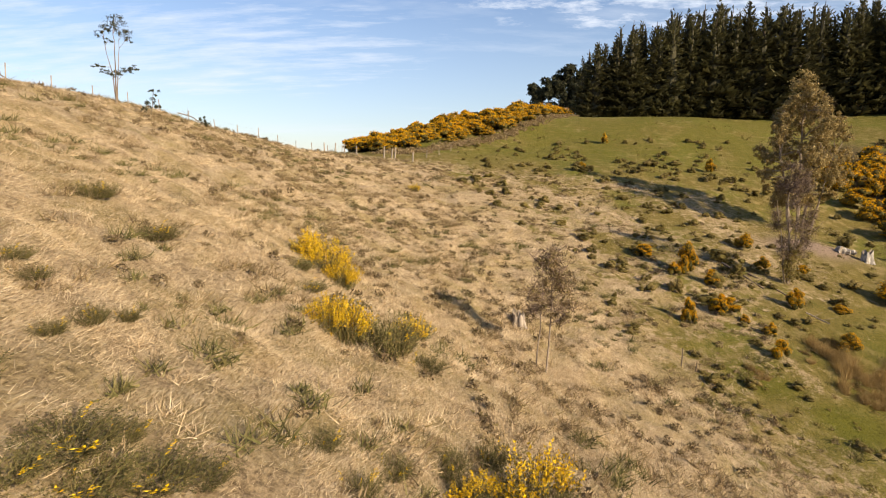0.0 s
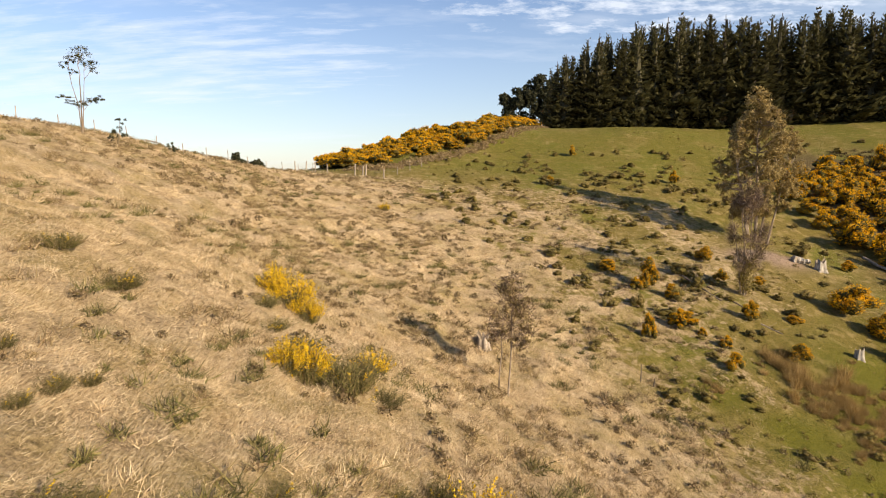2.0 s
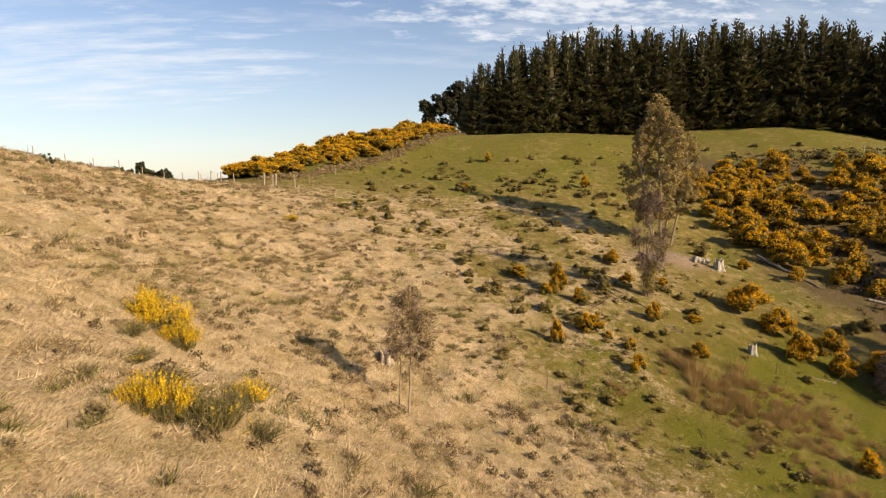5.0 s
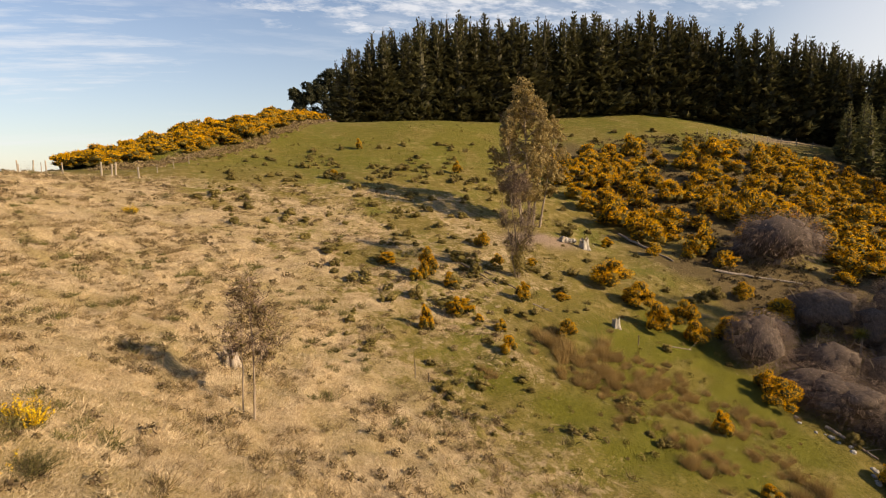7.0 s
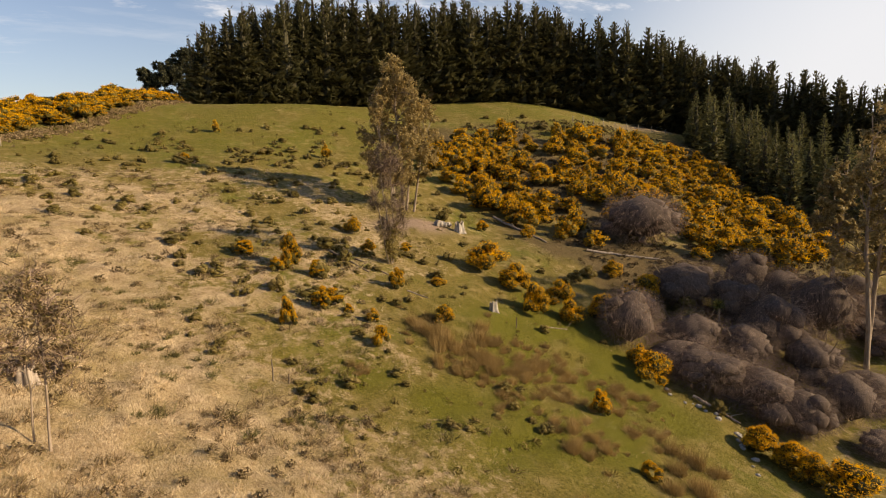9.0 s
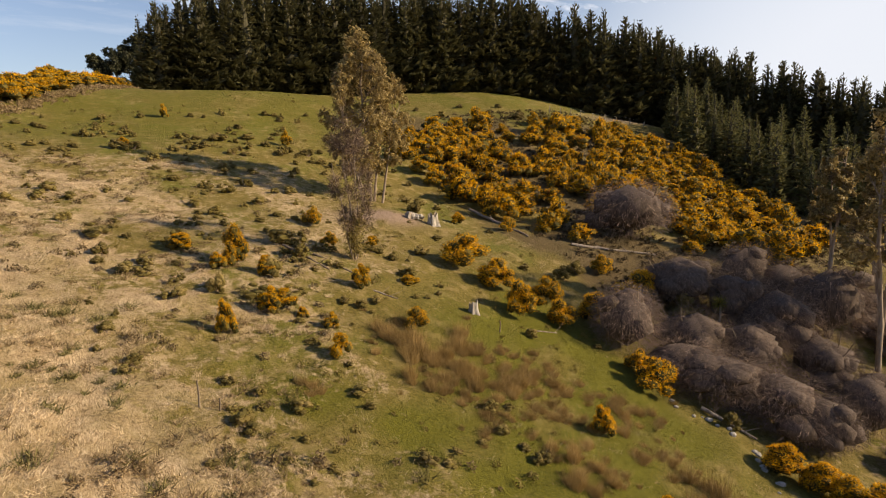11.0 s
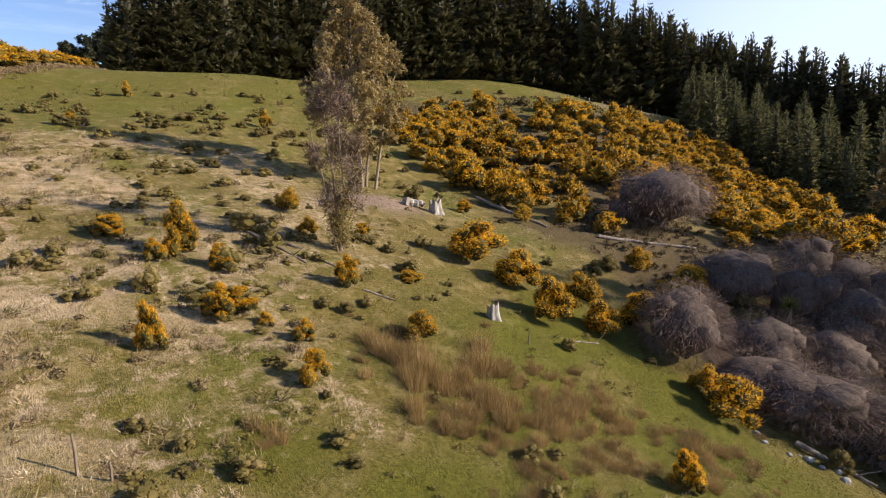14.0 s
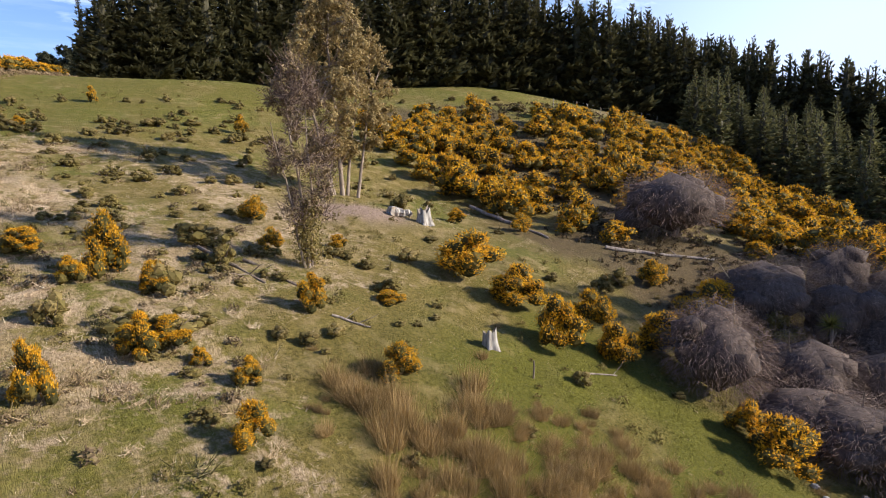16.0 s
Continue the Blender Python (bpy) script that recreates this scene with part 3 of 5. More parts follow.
# ---- pines ----
def pine(seed, mat, spread=0.12, slope=0.5, tufts=2300, label="tall dark green pine in a dense plantation", name="pine_tree", group="pine plantation"):
    """Unit-high conifer: a trunk and tiers of drooping, tufted boughs down to the ground."""
    rng = np.random.default_rng(seed)
    root = tagged(new(name), label, "pine", group)
    _, tr = limb(rng, (0, 0, -0.02), (0, 0, 0.97), 0.014, 0.002, 0.02, 7, 6)
    part("trunk", mesh_from("pine_trunk", *tr, [MAT_PINEBARK], True), root, "dark brown trunk")
    # boughs: height, heading, reach
    z, boughs = 0.02, []
    while z < 0.965:
        reach = spread * min(1.0, (1 - z) / slope) ** 0.95 * rng.uniform(0.8, 1.15) + 0.006
        k = 6 if z < 0.75 else 5
        for a in rng.uniform(0, 6.28) + np.arange(k) * 2 * math.pi / k + rng.normal(0, 0.25, k):
            boughs.append((z + rng.normal(0, 0.006), a, reach * rng.uniform(0.65, 1.2)))
        z += (0.022 + 0.030 * (1 - z)) * rng.uniform(0.75, 1.25)
    B = np.array(boughs)
    wt = B[:, 2] ** 1.2
    k = rng.choice(len(B), tufts, p=wt / wt.sum())
    bz, ba, bl = B[k].T
    # each bough is a flat fan of shoots that sags in the middle and lifts at its tip
    t = rng.uniform(0.12, 1, tufts) ** 0.7
    fan = rng.normal(0, 0.22, tufts) * (1.15 - t)
    ba2 = ba + fan
    high = np.clip((bz - 0.62) / 0.33, 0, 1)
    sag = bl * (-0.42 * t + 0.34 * t ** 3 + 1.1 * high * t)
    p = np.stack([np.cos(ba2) * bl * t, np.sin(ba2) * bl * t, bz + sag + rng.normal(0, 0.004, tufts)], -1)
    w = unit(np.stack([np.cos(ba2 + 1.8 * fan), np.sin(ba2 + 1.8 * fan), -0.25 + 0.75 * t * t + 1.3 * high], -1) + rng.normal(0, 0.25, (tufts, 3)))
    side = unit(np.cross(w, np.array([0, 0, 1.0]) + rng.normal(0, 0.45, (tufts, 3))))
    s = ((0.011 + 0.175 * bl) * rng.uniform(0.7, 1.35, tufts))[:, None]
    V = np.stack([p + side * s * 0.42, p - side * s * 0.42, p + w * s * 1.5], 1).reshape(-1, 3)
    F = np.arange(len(V)).reshape(-1, 3)
    # ragged inner mass of boughs, their shade put into a darker needle tone
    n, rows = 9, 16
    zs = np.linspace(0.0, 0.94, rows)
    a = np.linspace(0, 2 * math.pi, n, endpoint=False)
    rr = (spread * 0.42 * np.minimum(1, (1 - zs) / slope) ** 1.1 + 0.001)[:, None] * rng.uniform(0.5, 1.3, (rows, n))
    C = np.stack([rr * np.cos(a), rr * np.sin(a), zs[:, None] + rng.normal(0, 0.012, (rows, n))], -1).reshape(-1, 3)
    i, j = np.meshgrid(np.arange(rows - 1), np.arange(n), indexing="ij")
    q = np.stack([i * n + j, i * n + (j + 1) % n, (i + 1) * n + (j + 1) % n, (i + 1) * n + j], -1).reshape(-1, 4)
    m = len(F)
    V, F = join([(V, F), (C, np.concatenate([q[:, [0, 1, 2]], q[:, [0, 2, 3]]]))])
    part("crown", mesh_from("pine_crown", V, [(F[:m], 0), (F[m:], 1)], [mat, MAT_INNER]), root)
    return root


def along(points, step):
    P = np.asarray(points, float)
    seg = np.linalg.norm(np.diff(P, axis=0), axis=1)
    s = np.concatenate([[0], np.cumsum(seg)])
    t = np.arange(0, s[-1], step)
    return np.stack([np.interp(t, s, P[:, 0]), np.interp(t, s, P[:, 1])], -1)


rng = np.random.default_rng(11)
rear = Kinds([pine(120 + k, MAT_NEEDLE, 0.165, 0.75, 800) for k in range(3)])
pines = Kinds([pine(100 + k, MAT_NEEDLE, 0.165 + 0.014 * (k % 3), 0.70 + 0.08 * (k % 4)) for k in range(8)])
EDGE = [(29.5, 129.5), (60, 128), (90, 124), (112, 115), (125, 103), (137, 92), (147, 80), (154, 64), (158, 50)]
n = 0
for back, step in ((0, 2.35), (2.5, 2.4), (5.4, 2.6), (9.0, 3.0)):
    for x, y in along([(x + back * 0.35 * (x > 60) + (3 * (x < 30) if back else 0) + back * 0.6 * (x > 130), y + back * (0.35 if x > 140 else 1.0)) for x, y in EDGE], step):
        x, y = x + rng.normal(0, 0.9), y + rng.normal(0, 0.7)
        h = np.interp(x, [28, 32, 40, 50, 62, 78, 95, 112, 140, 158], [12.5, 15.0, 19.8, 23.0, 23.2, 22.2, 22.6, 22.8, 21.5, 19.0]) * rng.uniform(0.86, 1.08)
        w = h * rng.uniform(0.9, 1.25)
        (pines if back < 5 else rear).put(int(rng.integers(0, 8)), x, y, (w, w, h), rng.uniform(0, 6.28), 0.1)
        n += 1
pines.drop_unused()
rear.drop_unused()
young = Kinds([pine(140 + k, MAT_YOUNG, 0.215, 1.0, 1900, label="young grey-green pine on the lower forest edge", name="young_pine", group="young pines") for k in range(4)])
for x0, y0, x1, y1, step in ((115.5, 82, 107, 46, 4.8), (119.5, 85, 112, 44, 5.0), (124, 87, 117, 43, 5.2), (129, 88, 123, 42, 5.4), (135, 88, 130, 41, 5.8), (141, 86, 138, 42, 6.0)):
    for x, y in along([(x0, y0), (x1, y1)], step):
        h = rng.uniform(8.0, 13.5)
        young.put(int(rng.integers(0, 4)), x + rng.normal(0, 0.8), y + rng.normal(0, 0.8), (h, h, h), rng.uniform(0, 6.28), 0.1)
young.drop_unused()


# ---- broad-leaved trees ----
def leafy_tree(name, label, seed, height, stems, lobes, leaf_n, leaf, bark, leaves, r0=0.2, crown_label="", twigs=0, twig_mat=None, category="tree"):
    """stems: end points of the main stems; lobes: (x, y, z, radius, flattening) masses of leaves that limbs reach to."""
    rng = np.random.default_rng(seed)
    root = tagged(new(name), label, category)
    paths, woods = [], []
    for k, (bx, by, ex, ey, ez) in enumerate(stems):
        p, w = limb(rng, (bx, by, -0.3), (ex, ey, ez), r0 * (1 if k == 0 else 0.75), r0 * 0.18, 0.10, 12, 8)
        paths.append(p)
        part("trunk", mesh_from(name + "_trunk", *w, [bark], True), root)
    ends = []
    for lx, ly, lz, lr, lf in lobes:
        c = np.array([lx, ly, lz])
        best = min(((np.linalg.norm(q - (c - np.array([0, 0, lr * 0.9]))), q) for p in paths for q in p[2:]), key=lambda a: a[0])[1]
        p, w = limb(rng, best, c, r0 * 0.30, r0 * 0.08, 0.12, 6, 5)
        woods.append(w)
        for _ in range(5):
            d = unit(rng.normal(size=3) + np.array([0, 0, 0.5]))
            s = p[int(rng.integers(2, 6))]
            _, w = limb(rng, s, c + d * lr * rng.uniform(0.5, 0.95) * np.array([1, 1, lf]), r0 * 0.09, r0 * 0.02, 0.15, 5, 4)
            woods.append(w)
    boughs = part("branchwork", mesh_from(name + "_limbs", *join(woods), [bark], True), root)
    P, N, share = [], [], np.array([l[3] ** 2 for l in lobes])
    for (lx, ly, lz, lr, lf), cnt in zip(lobes, (leaf_n * share / share.sum()).astype(int)):
        groups = max(5, cnt // 28)
        gd = unit(rng.normal(size=(groups, 3)))
        gc = gd * (lr * rng.uniform(0.35, 1.0, groups))[:, None]
        k = rng.integers(0, groups, cnt)
        o = gc[k] + rng.normal(0, lr * 0.13, (cnt, 3))
        P.append(np.array([lx, ly, lz]) + o * np.array([1, 1, lf]))
        N.append(unit(o) + np.array([0, 0, 0.4]))
    P, N = np.concatenate(P), np.concatenate(N)
    keep = P[:, 2] > 0.2
    V, F = leaf_tris(rng, P[keep], N[keep], leaf, 1.9, 0.9)
    part("crown", mesh_from(name + "_crown", V, F, [leaves]), root, crown_label)
    if twigs:
        k = rng.integers(0, len(lobes), twigs)
        L = np.array(lobes)[k]
        st = L[:, :3] + rng.normal(0, 0.4, (twigs, 3)) * L[:, 3:4] * np.array([1, 1, 1.0])
        way = unit(rng.normal(size=(twigs, 3)) * np.array([1, 1, 0.6]) + np.array([0, 0, 0.7]))
        V, F = blade_tris(rng, st, way, rng.uniform(0.3, 1.1, twigs), np.full(twigs, 0.03))
        part("twig_mass", mesh_from(name + "_twigs", V, F, [twig_mat]), boughs, "bare fine twigs")
    return root


def stand(ob, x, y, turn=0.0, sink=0.05):
    ob.matrix_basis = pose(x, y, float(land(x, y)) - sink, 0, 0, turn)
    return ob


rng = np.random.default_rng(5)
lobes = [(-0.6, 0, 16.2, 1.35, 1.0), (0.3, 0.2, 14.9, 1.3, 0.8), (-1.4, 0, 14.3, 1.0, 0.7)]
for k in range(135):
    z = 3.4 + 11.4 * rng.uniform() ** 0.95
    w = np.interp(z, [3.4, 5, 7.5, 10.5, 12.8, 14.8], [2.6, 3.9, 4.7, 4.5, 3.2, 1.3])
    a, q = rng.uniform(0, 2 * math.pi), math.sqrt(rng.uniform())
    lobes.append((w * q * math.cos(a), w * q * math.sin(a), z, rng.uniform(0.6, 1.05), 0.95))
big = leafy_tree("gum_tree", "tall olive-brown gum tree with several pale stems", 21, 17.5,
                 [(0, 0, -0.4, 0, 16.0), (0.5, 0.2, 2.4, 0.5, 11.5), (-0.6, 0.1, -2.6, 0.3, 11.0), (1.2, -0.3, 3.2, -0.6, 9.0), (-1.0, -0.4, -3.0, -0.9, 8.5)],
                 lobes, 60000, 0.115, MAT_PALE, MAT_GUM, 0.2, "loose drooping olive-brown leaves", 1500, MAT_TWIG)
stand(big, 39.4, 65.8)
lobes = []
for k in range(20):
    z = rng.uniform(2.6, 9.6)
    a, w = rng.uniform(0, 6.28), np.interp(z, [3, 6, 9.4], [0.8, 1.5, 0.5])
    lobes.append((w * math.cos(a), w * math.sin(a), z, rng.uniform(0.5, 0.9), 1.0))
slim = leafy_tree("slender_tree", "slender half-bare tree with pinkish twigs and leafy base", 22, 10.0,
                  [(0, 0, -0.3, 0, 9.8), (0.15, 0.1, 0.7, 0.4, 8.0), (-0.2, 0, -1.2, 0.3, 7.2)], lobes, 3000, 0.085, MAT_PALE, MAT_BRONZE, 0.10, "sparse pinkish-brown leaves", 4200, MAT_TWIG)
ivy_rng = np.random.default_rng(29)
pp = np.concatenate([np.array([cx, cy, cz]) + ivy_rng.normal(0, 0.34, (900, 3)) * np.array([1, 1, 1.2]) for cx, cy, cz in ((0.1, 0.1, 0.8), (-0.1, 0, 1.7), (0.1, 0, 2.5))])
part("creeper", mesh_from("creeper", *leaf_tris(ivy_rng, pp, pp * np.array([1, 1, 0.2]), 0.085, 1.5, 0.8), [MAT_SCRUB]), slim, "olive creeper round the foot")
stand(slim, 29.3, 49.6)
lobes = [(0.2, 0, 6.0, 0.75, 0.9), (0.6, 0.2, 5.2, 0.7, 0.9), (0.9, 0, 4.4, 0.75, 0.9), (1.1, 0.1, 3.4, 0.6, 1.1), (-0.2, 0.2, 5.4, 0.55, 0.9), (-0.5, 0, 4.0, 0.6, 0.8), (-0.6, 0.1, 3.2, 0.4, 0.9), (0.1, 0, 3.4, 0.6, 0.8), (0.7, -0.2, 2.9, 0.5, 0.8), (0.2, 0.3, 4.6, 0.7, 0.9)]
little = leafy_tree("young_gum", "small two-stemmed tree with sparse bronze leaves", 23, 6.6, [(0.1, 0, 0.5, 0, 6.2), (-0.35, 0.4, -0.1, 0.3, 5.6)], lobes, 3000, 0.07, MAT_PALE, MAT_BRONZE, 0.06, "sparse bronze-brown leaves", 900, MAT_TWIG)
stand(little, 5.1, 28.7)
lobes = [(0.5, 0, 6.3, 0.7, 0.9), (0.9, 0.2, 5.6, 0.55, 1.0), (1.2, 0, 5.0, 0.35, 1.0), (-0.5, 0, 5.9, 0.5, 0.7), (-0.9, 0.1, 5.5, 0.35, 0.8), (-0.2, 0, 5.0, 0.35, 0.8), (-1.0, 0, 2.9, 0.45, 0.4), (-0.4, 0, 2.5, 0.5, 0.5), (0.7, 0.1, 2.5, 0.5, 0.5), (1.4, 0, 2.8, 0.5, 0.4), (0.2, 0, 2.3, 0.4, 0.5)]
thin = leafy_tree("ridge_tree", "spindly open tree on the fenced ridge crest", 24, 7.0, [(0, 0, 0.3, 0, 5.9), (0.06, 0.02, -0.5, 0.1, 5.3), (0.04, 0, 0.8, 0, 5.2)], [(a, b, c * 0.9, r * 1.15, f) for a, b, c, r, f in lobes] + [(0.1, 0, 5.2, 0.5, 0.8)], 2600, 0.055, MAT_BARK, MAT_GREYLEAF, 0.06, "thin tufts of grey-green leaves")
stand(thin, -23.9, 44.2)
lobes = [(0, 0, 1.1, 0.5, 0.9), (0.3, 0, 1.9, 0.4, 0.7), (-0.5, 0.1, 0.7, 0.4, 0.8), (0.6, 0, 0.8, 0.4, 0.6)]
stand(leafy_tree("ridge_sapling", "low wind-bent sapling on the ridge crest", 25, 2.2, [(0, 0, 0.3, 0, 2.0)], lobes, 700, 0.065, MAT_BARK, MAT_GREYLEAF, 0.04), -22.6, 46.6)
stand(leafy_tree("ridge_sapling", "dark little sapling beside a dead branch", 26, 1.4, [(0, 0, 0.1, 0, 1.2)], [(0, 0, 0.9, 0.35, 0.8), (0.3, 0, 0.7, 0.3, 0.8)], 200, 0.09, MAT_BARK, MAT_GREYLEAF, 0.03), -20.6, 51.5)


def gully_gum(seed, x, y, h, label):
    rng = np.random.default_rng(seed)
    lobes = [(0.3, 0, h * 0.95, h * 0.055, 1.1), (-0.5, 0.2, h * 0.88, h * 0.06, 0.9)]
    for k in range(20):
        z, a = rng.uniform(0.42, 0.88), rng.uniform(0, 6.28)
        w = h * 0.11 * (1.25 - z)
        lobes.append((w * 1.4 * math.cos(a), w * 1.4 * math.sin(a), z * h, rng.uniform(0.05, 0.075) * h, 1.0))
    t = leafy_tree("gully_gum", label, seed, h, [(0, 0, 0.3, 0, h * 0.96), (0.7, 0.3, 1.6, 0.6, h * 0.8)], lobes, 7000, 0.2, MAT_PALE, MAT_GUM, 0.24, "", 900, MAT_TWIG)
    t["group"] = "gums in the gully"
    return stand(t, x, y)


gully_gum(31, 65.8, 28.4, 23.5, "tall pale-stemmed gum standing in the gully scrub")
gully_gum(32, 70.0, 26.2, 20.5, "second pale-stemmed gum beside a taller one")
gully_gum(33, 80.0, 38.2, 14.5, "thin feathery gum at the foot of the gorse hill")
gully_gum(34, 83.5, 35.2, 13.0, "thin feathery gum at the foot of the gorse hill")
gully_gum(35, 76.0, 32.2, 12.0, "thin shaded gum at the edge of the gully scrub")


def far_tree(seed, x, y, h, w, label, mat=MAT_GREYLEAF, name="broadleaf_tree"):
    rng = np.random.default_rng(seed)
    lobes = [(w * 0.35 * math.cos(a), w * 0.35 * math.sin(a), h * rng.uniform(0.35, 0.92), w * rng.uniform(0.2, 0.32), 1.1) for a in rng.uniform(0, 6.28, 15)]
    lobes.append((0, 0, h * 0.85, w * 0.25, 0.8))
    return stand(leafy_tree(name, label, seed, h, [(0, 0, 0, 0, h * 0.85)], lobes, 9500, 0.3, MAT_BARK, mat, 0.13), x, y)


for k, (x, y, h, w) in enumerate([(29.6, 194.0, 18.6, 5.0), (32.2, 193.4, 20.4, 7.0), (35.8, 192.8, 20.8, 7.0), (39.0, 192.2, 21.0, 7.0), (42.5, 191.5, 21.0, 7.0)]):
    far_tree(200 + k, x, y, h, w, "dark rounded tree behind the gorse ridge", MAT_GREYLEAF)["group"] = "trees behind the ridge"
for k, (x, y, h, w) in enumerate([(-45.2, 133, 15.2, 4.4), (-42.2, 134.2, 14.6, 3.4), (-39.2, 134.8, 14.0, 3.4), (-36.0, 135.7, 12.4, 2.6)]):
    far_tree(220 + k, x, y, h, w, "distant tree whose top shows over the ridge", MAT_GREYLEAF, "distant_tree")["group"] = "distant trees"
for k, (x, y, h, w) in enumerate([(72, 125.5, 2.8, 4.0), (78, 124.8, 3.0, 4.0), (84, 124.2, 2.6, 4.0), (66, 126.5, 2.2, 3.5)]):
    far_tree(240 + k, x, y, h, w, "brown undergrowth shrub at the forest edge", MAT_HEATH, "undergrowth_shrub")["group"] = "forest edge shrubs"


# ---- gorse ----
def gorse(seed, bloom, leaves=480, petals=1150, size=0.035, label="dense spiny gorse bush thick with golden blossom", group="gorse"):
    rng = np.random.default_rng(seed)
    root = tagged(new("gorse_bush"), label, "gorse bush", group)
    lumps = dome_lumps(rng, 24, (0.10, 0.18))
    p, d, _ = lump_surface(rng, lumps, leaves)
    V, F = join([leaf_tris(rng, p, d, size, 2.0, 0.8), lumps_core(lumps, 0.86)])
    part("foliage", mesh_from("gorse_foliage", V, F, [MAT_GORSE]), root, "dark green spiny foliage")
    p, d, k = lump_surface(rng, lumps, int(petals * 2.6), 1.02)
    shy = rng.uniform(0, 1, len(lumps)) * 0.55
    want = bloom * 1.1 + 0.07 - 0.8 * shy[k] + 0.85 * d[:, 2] + 0.6 * (p[:, 2] - 0.5) + 0.18 * rng.normal(size=len(p))
    keep = want > 0.32
    p, d = p[keep][:petals], d[keep][:petals]
    if len(p) > 3:
        k = len(p) // 3
        way = unit(d[:k] + np.array([0, 0, 0.7]) + rng.normal(0, 0.3, (k, 3)))
        V, F = join([leaf_tris(rng, p[k:] + d[k:] * 0.012, d[k:] + np.array([0, 0, 0.2]), size * 1.1, 1.3, 0.6), blade_tris(rng, p[:k], way, size * rng.uniform(2.0, 3.6, k), np.full(k, size * 0.95))])
        part("blossom", mesh_from("gorse_blossom", V, F, [MAT_BLOOM]), root, "golden yellow blossom")
    return root


LABELS = {"full": "dense spiny gorse bush thick with golden blossom", "half": "spiny gorse bush partly in golden blossom", "few": "dark olive gorse bush with few flowers"}
far_kinds = {k: Kinds([gorse(300 + 20 * j + i, bl, label=LABELS[k]) for i in range(4)]) for j, (k, bl) in enumerate((("full", 0.85), ("half", 0.5), ("few", 0.16)))}
mid_kinds = {k: Kinds([gorse(600 + 20 * j + i, bl, 1500, 3900, 0.021, LABELS[k]) for i in range(3)]) for j, (k, bl) in enumerate((("full", 0.85), ("half", 0.5), ("few", 0.16)))}


def straggly(seed, bloom, label):
    """Open, upright gorse: thin green shoots, some tipped with flower."""
    rng = np.random.default_rng(seed)
    root = tagged(new("straggly_gorse"), label, "gorse bush", "straggly gorse")
    n = 290
    a, q = rng.uniform(0, 2 * math.pi, n), np.sqrt(rng.uniform(0, 1, n))
    st = np.stack([0.34 * q * np.cos(a), 0.34 * q * np.sin(a), np.zeros(n)], -1)
    way = unit(np.stack([np.cos(a) * q * 0.5, np.sin(a) * q * 0.5, np.ones(n)], -1) + rng.normal(0, 0.2, (n, 3)))
    ln = rng.uniform(0.45, 1.0, n) * (1 - 0.35 * q)
    k = np.repeat(np.arange(n), 12)
    t = rng.uniform(0.1, 1.0, len(k))
    p = st[k] + way[k] * (ln[k] * t)[:, None] + rng.normal(0, 0.012, (len(k), 3))
    w = unit(way[k] * 0.8 + rng.normal(0, 0.6, (len(k), 3)))
    V, F = blade_tris(rng, p, w, rng.uniform(0.04, 0.09, len(k)), np.full(len(k), 0.013))
    V2, F2 = blade_tris(rng, st, way, ln, np.full(n, 0.012))
    part("shoot_mass", mesh_from("gorse_shoots", *join([(V, F), (V2, F2)]), [MAT_GORSE_NEAR]), root, "olive spiny shoots")
    patch = np.sin(a * 2 + seed) * 0.5 + q * 0.3 + 0.2 * rng.normal(size=n)
    sel = np.where(patch < np.quantile(patch, bloom))[0]
    k = np.repeat(sel, 17)
    t = rng.uniform(0.55, 1.02, len(k))
    p = st[k] + way[k] * (ln[k] * t)[:, None] + rng.normal(0, 0.014, (len(k), 3))
    w = unit(way[k] + rng.normal(0, 0.7, (len(k), 3)))
    V, F = blade_tris(rng, p, w, rng.uniform(0.028, 0.055, len(k)), np.full(len(k), 0.026))
    part("blossom", mesh_from("straggly_blossom", V, F, [MAT_LEMON]), root, "lemon-yellow blossom on the shoot tips")
    return root


near_kinds = {"full": Kinds([straggly(700 + i, 0.6, "straggly upright gorse tipped with lemon-yellow blossom") for i in range(3)]), "half": Kinds([straggly(710 + i, 0.35, "straggly gorse with scattered yellow blossom") for i in range(2)]), "few": Kinds([straggly(720 + i, 0.015, "straggly dark green gorse hardly in flower") for i in range(2)])}
rng = np.random.default_rng(77)


def put_gorse(x, y, w, h, bloom, kinds):
    kind = kinds["full" if bloom > 0.65 else "half" if bloom > 0.33 else "few"]
    wide, tall = (1.3 if x > 36 else 1.08, 1.0) if kinds is mid_kinds else (1.2, 1.08)
    kind.put(int(rng.integers(0, 20)), x, y, (w * wide, w * wide * rng.uniform(0.85, 1.1), h * tall), rng.uniform(0, 6.28), 0.06)


# x, y, width, height, share in bloom
GORSE_SLOPE = [(20.6, 49.5, 1.98, 2.9, 0.8), (19.3, 48.7, 1.28, 1.54, 0.3), (17.9, 52.4, 1.59, 1.3, 0.3), (22, 47.7, 1.37, 1.5, 0.25), (29.2, 57.2, 1.76, 1.76, 0.8), (28.3, 52, 1.36, 1.36, 0.7), (27.5, 45.3, 1.47, 1.84, 0.6), (32.1, 52.2, 1.12, 0.96, 0.4), (38, 85.3, 1.27, 2.21, 0.9), (26.3, 98.6, 1.33, 2.07, 0.8), (19, 82.3, 1.44, 1.26, 0.5), (17.6, 41.4, 1.14, 2.29, 0.6), (20.4, 43.1, 1.66, 1.66, 0.15), (21.6, 43.5, 1.49, 1.28, 0.2), (22.2, 42.5, 0.72, 0.82, 0.4)]
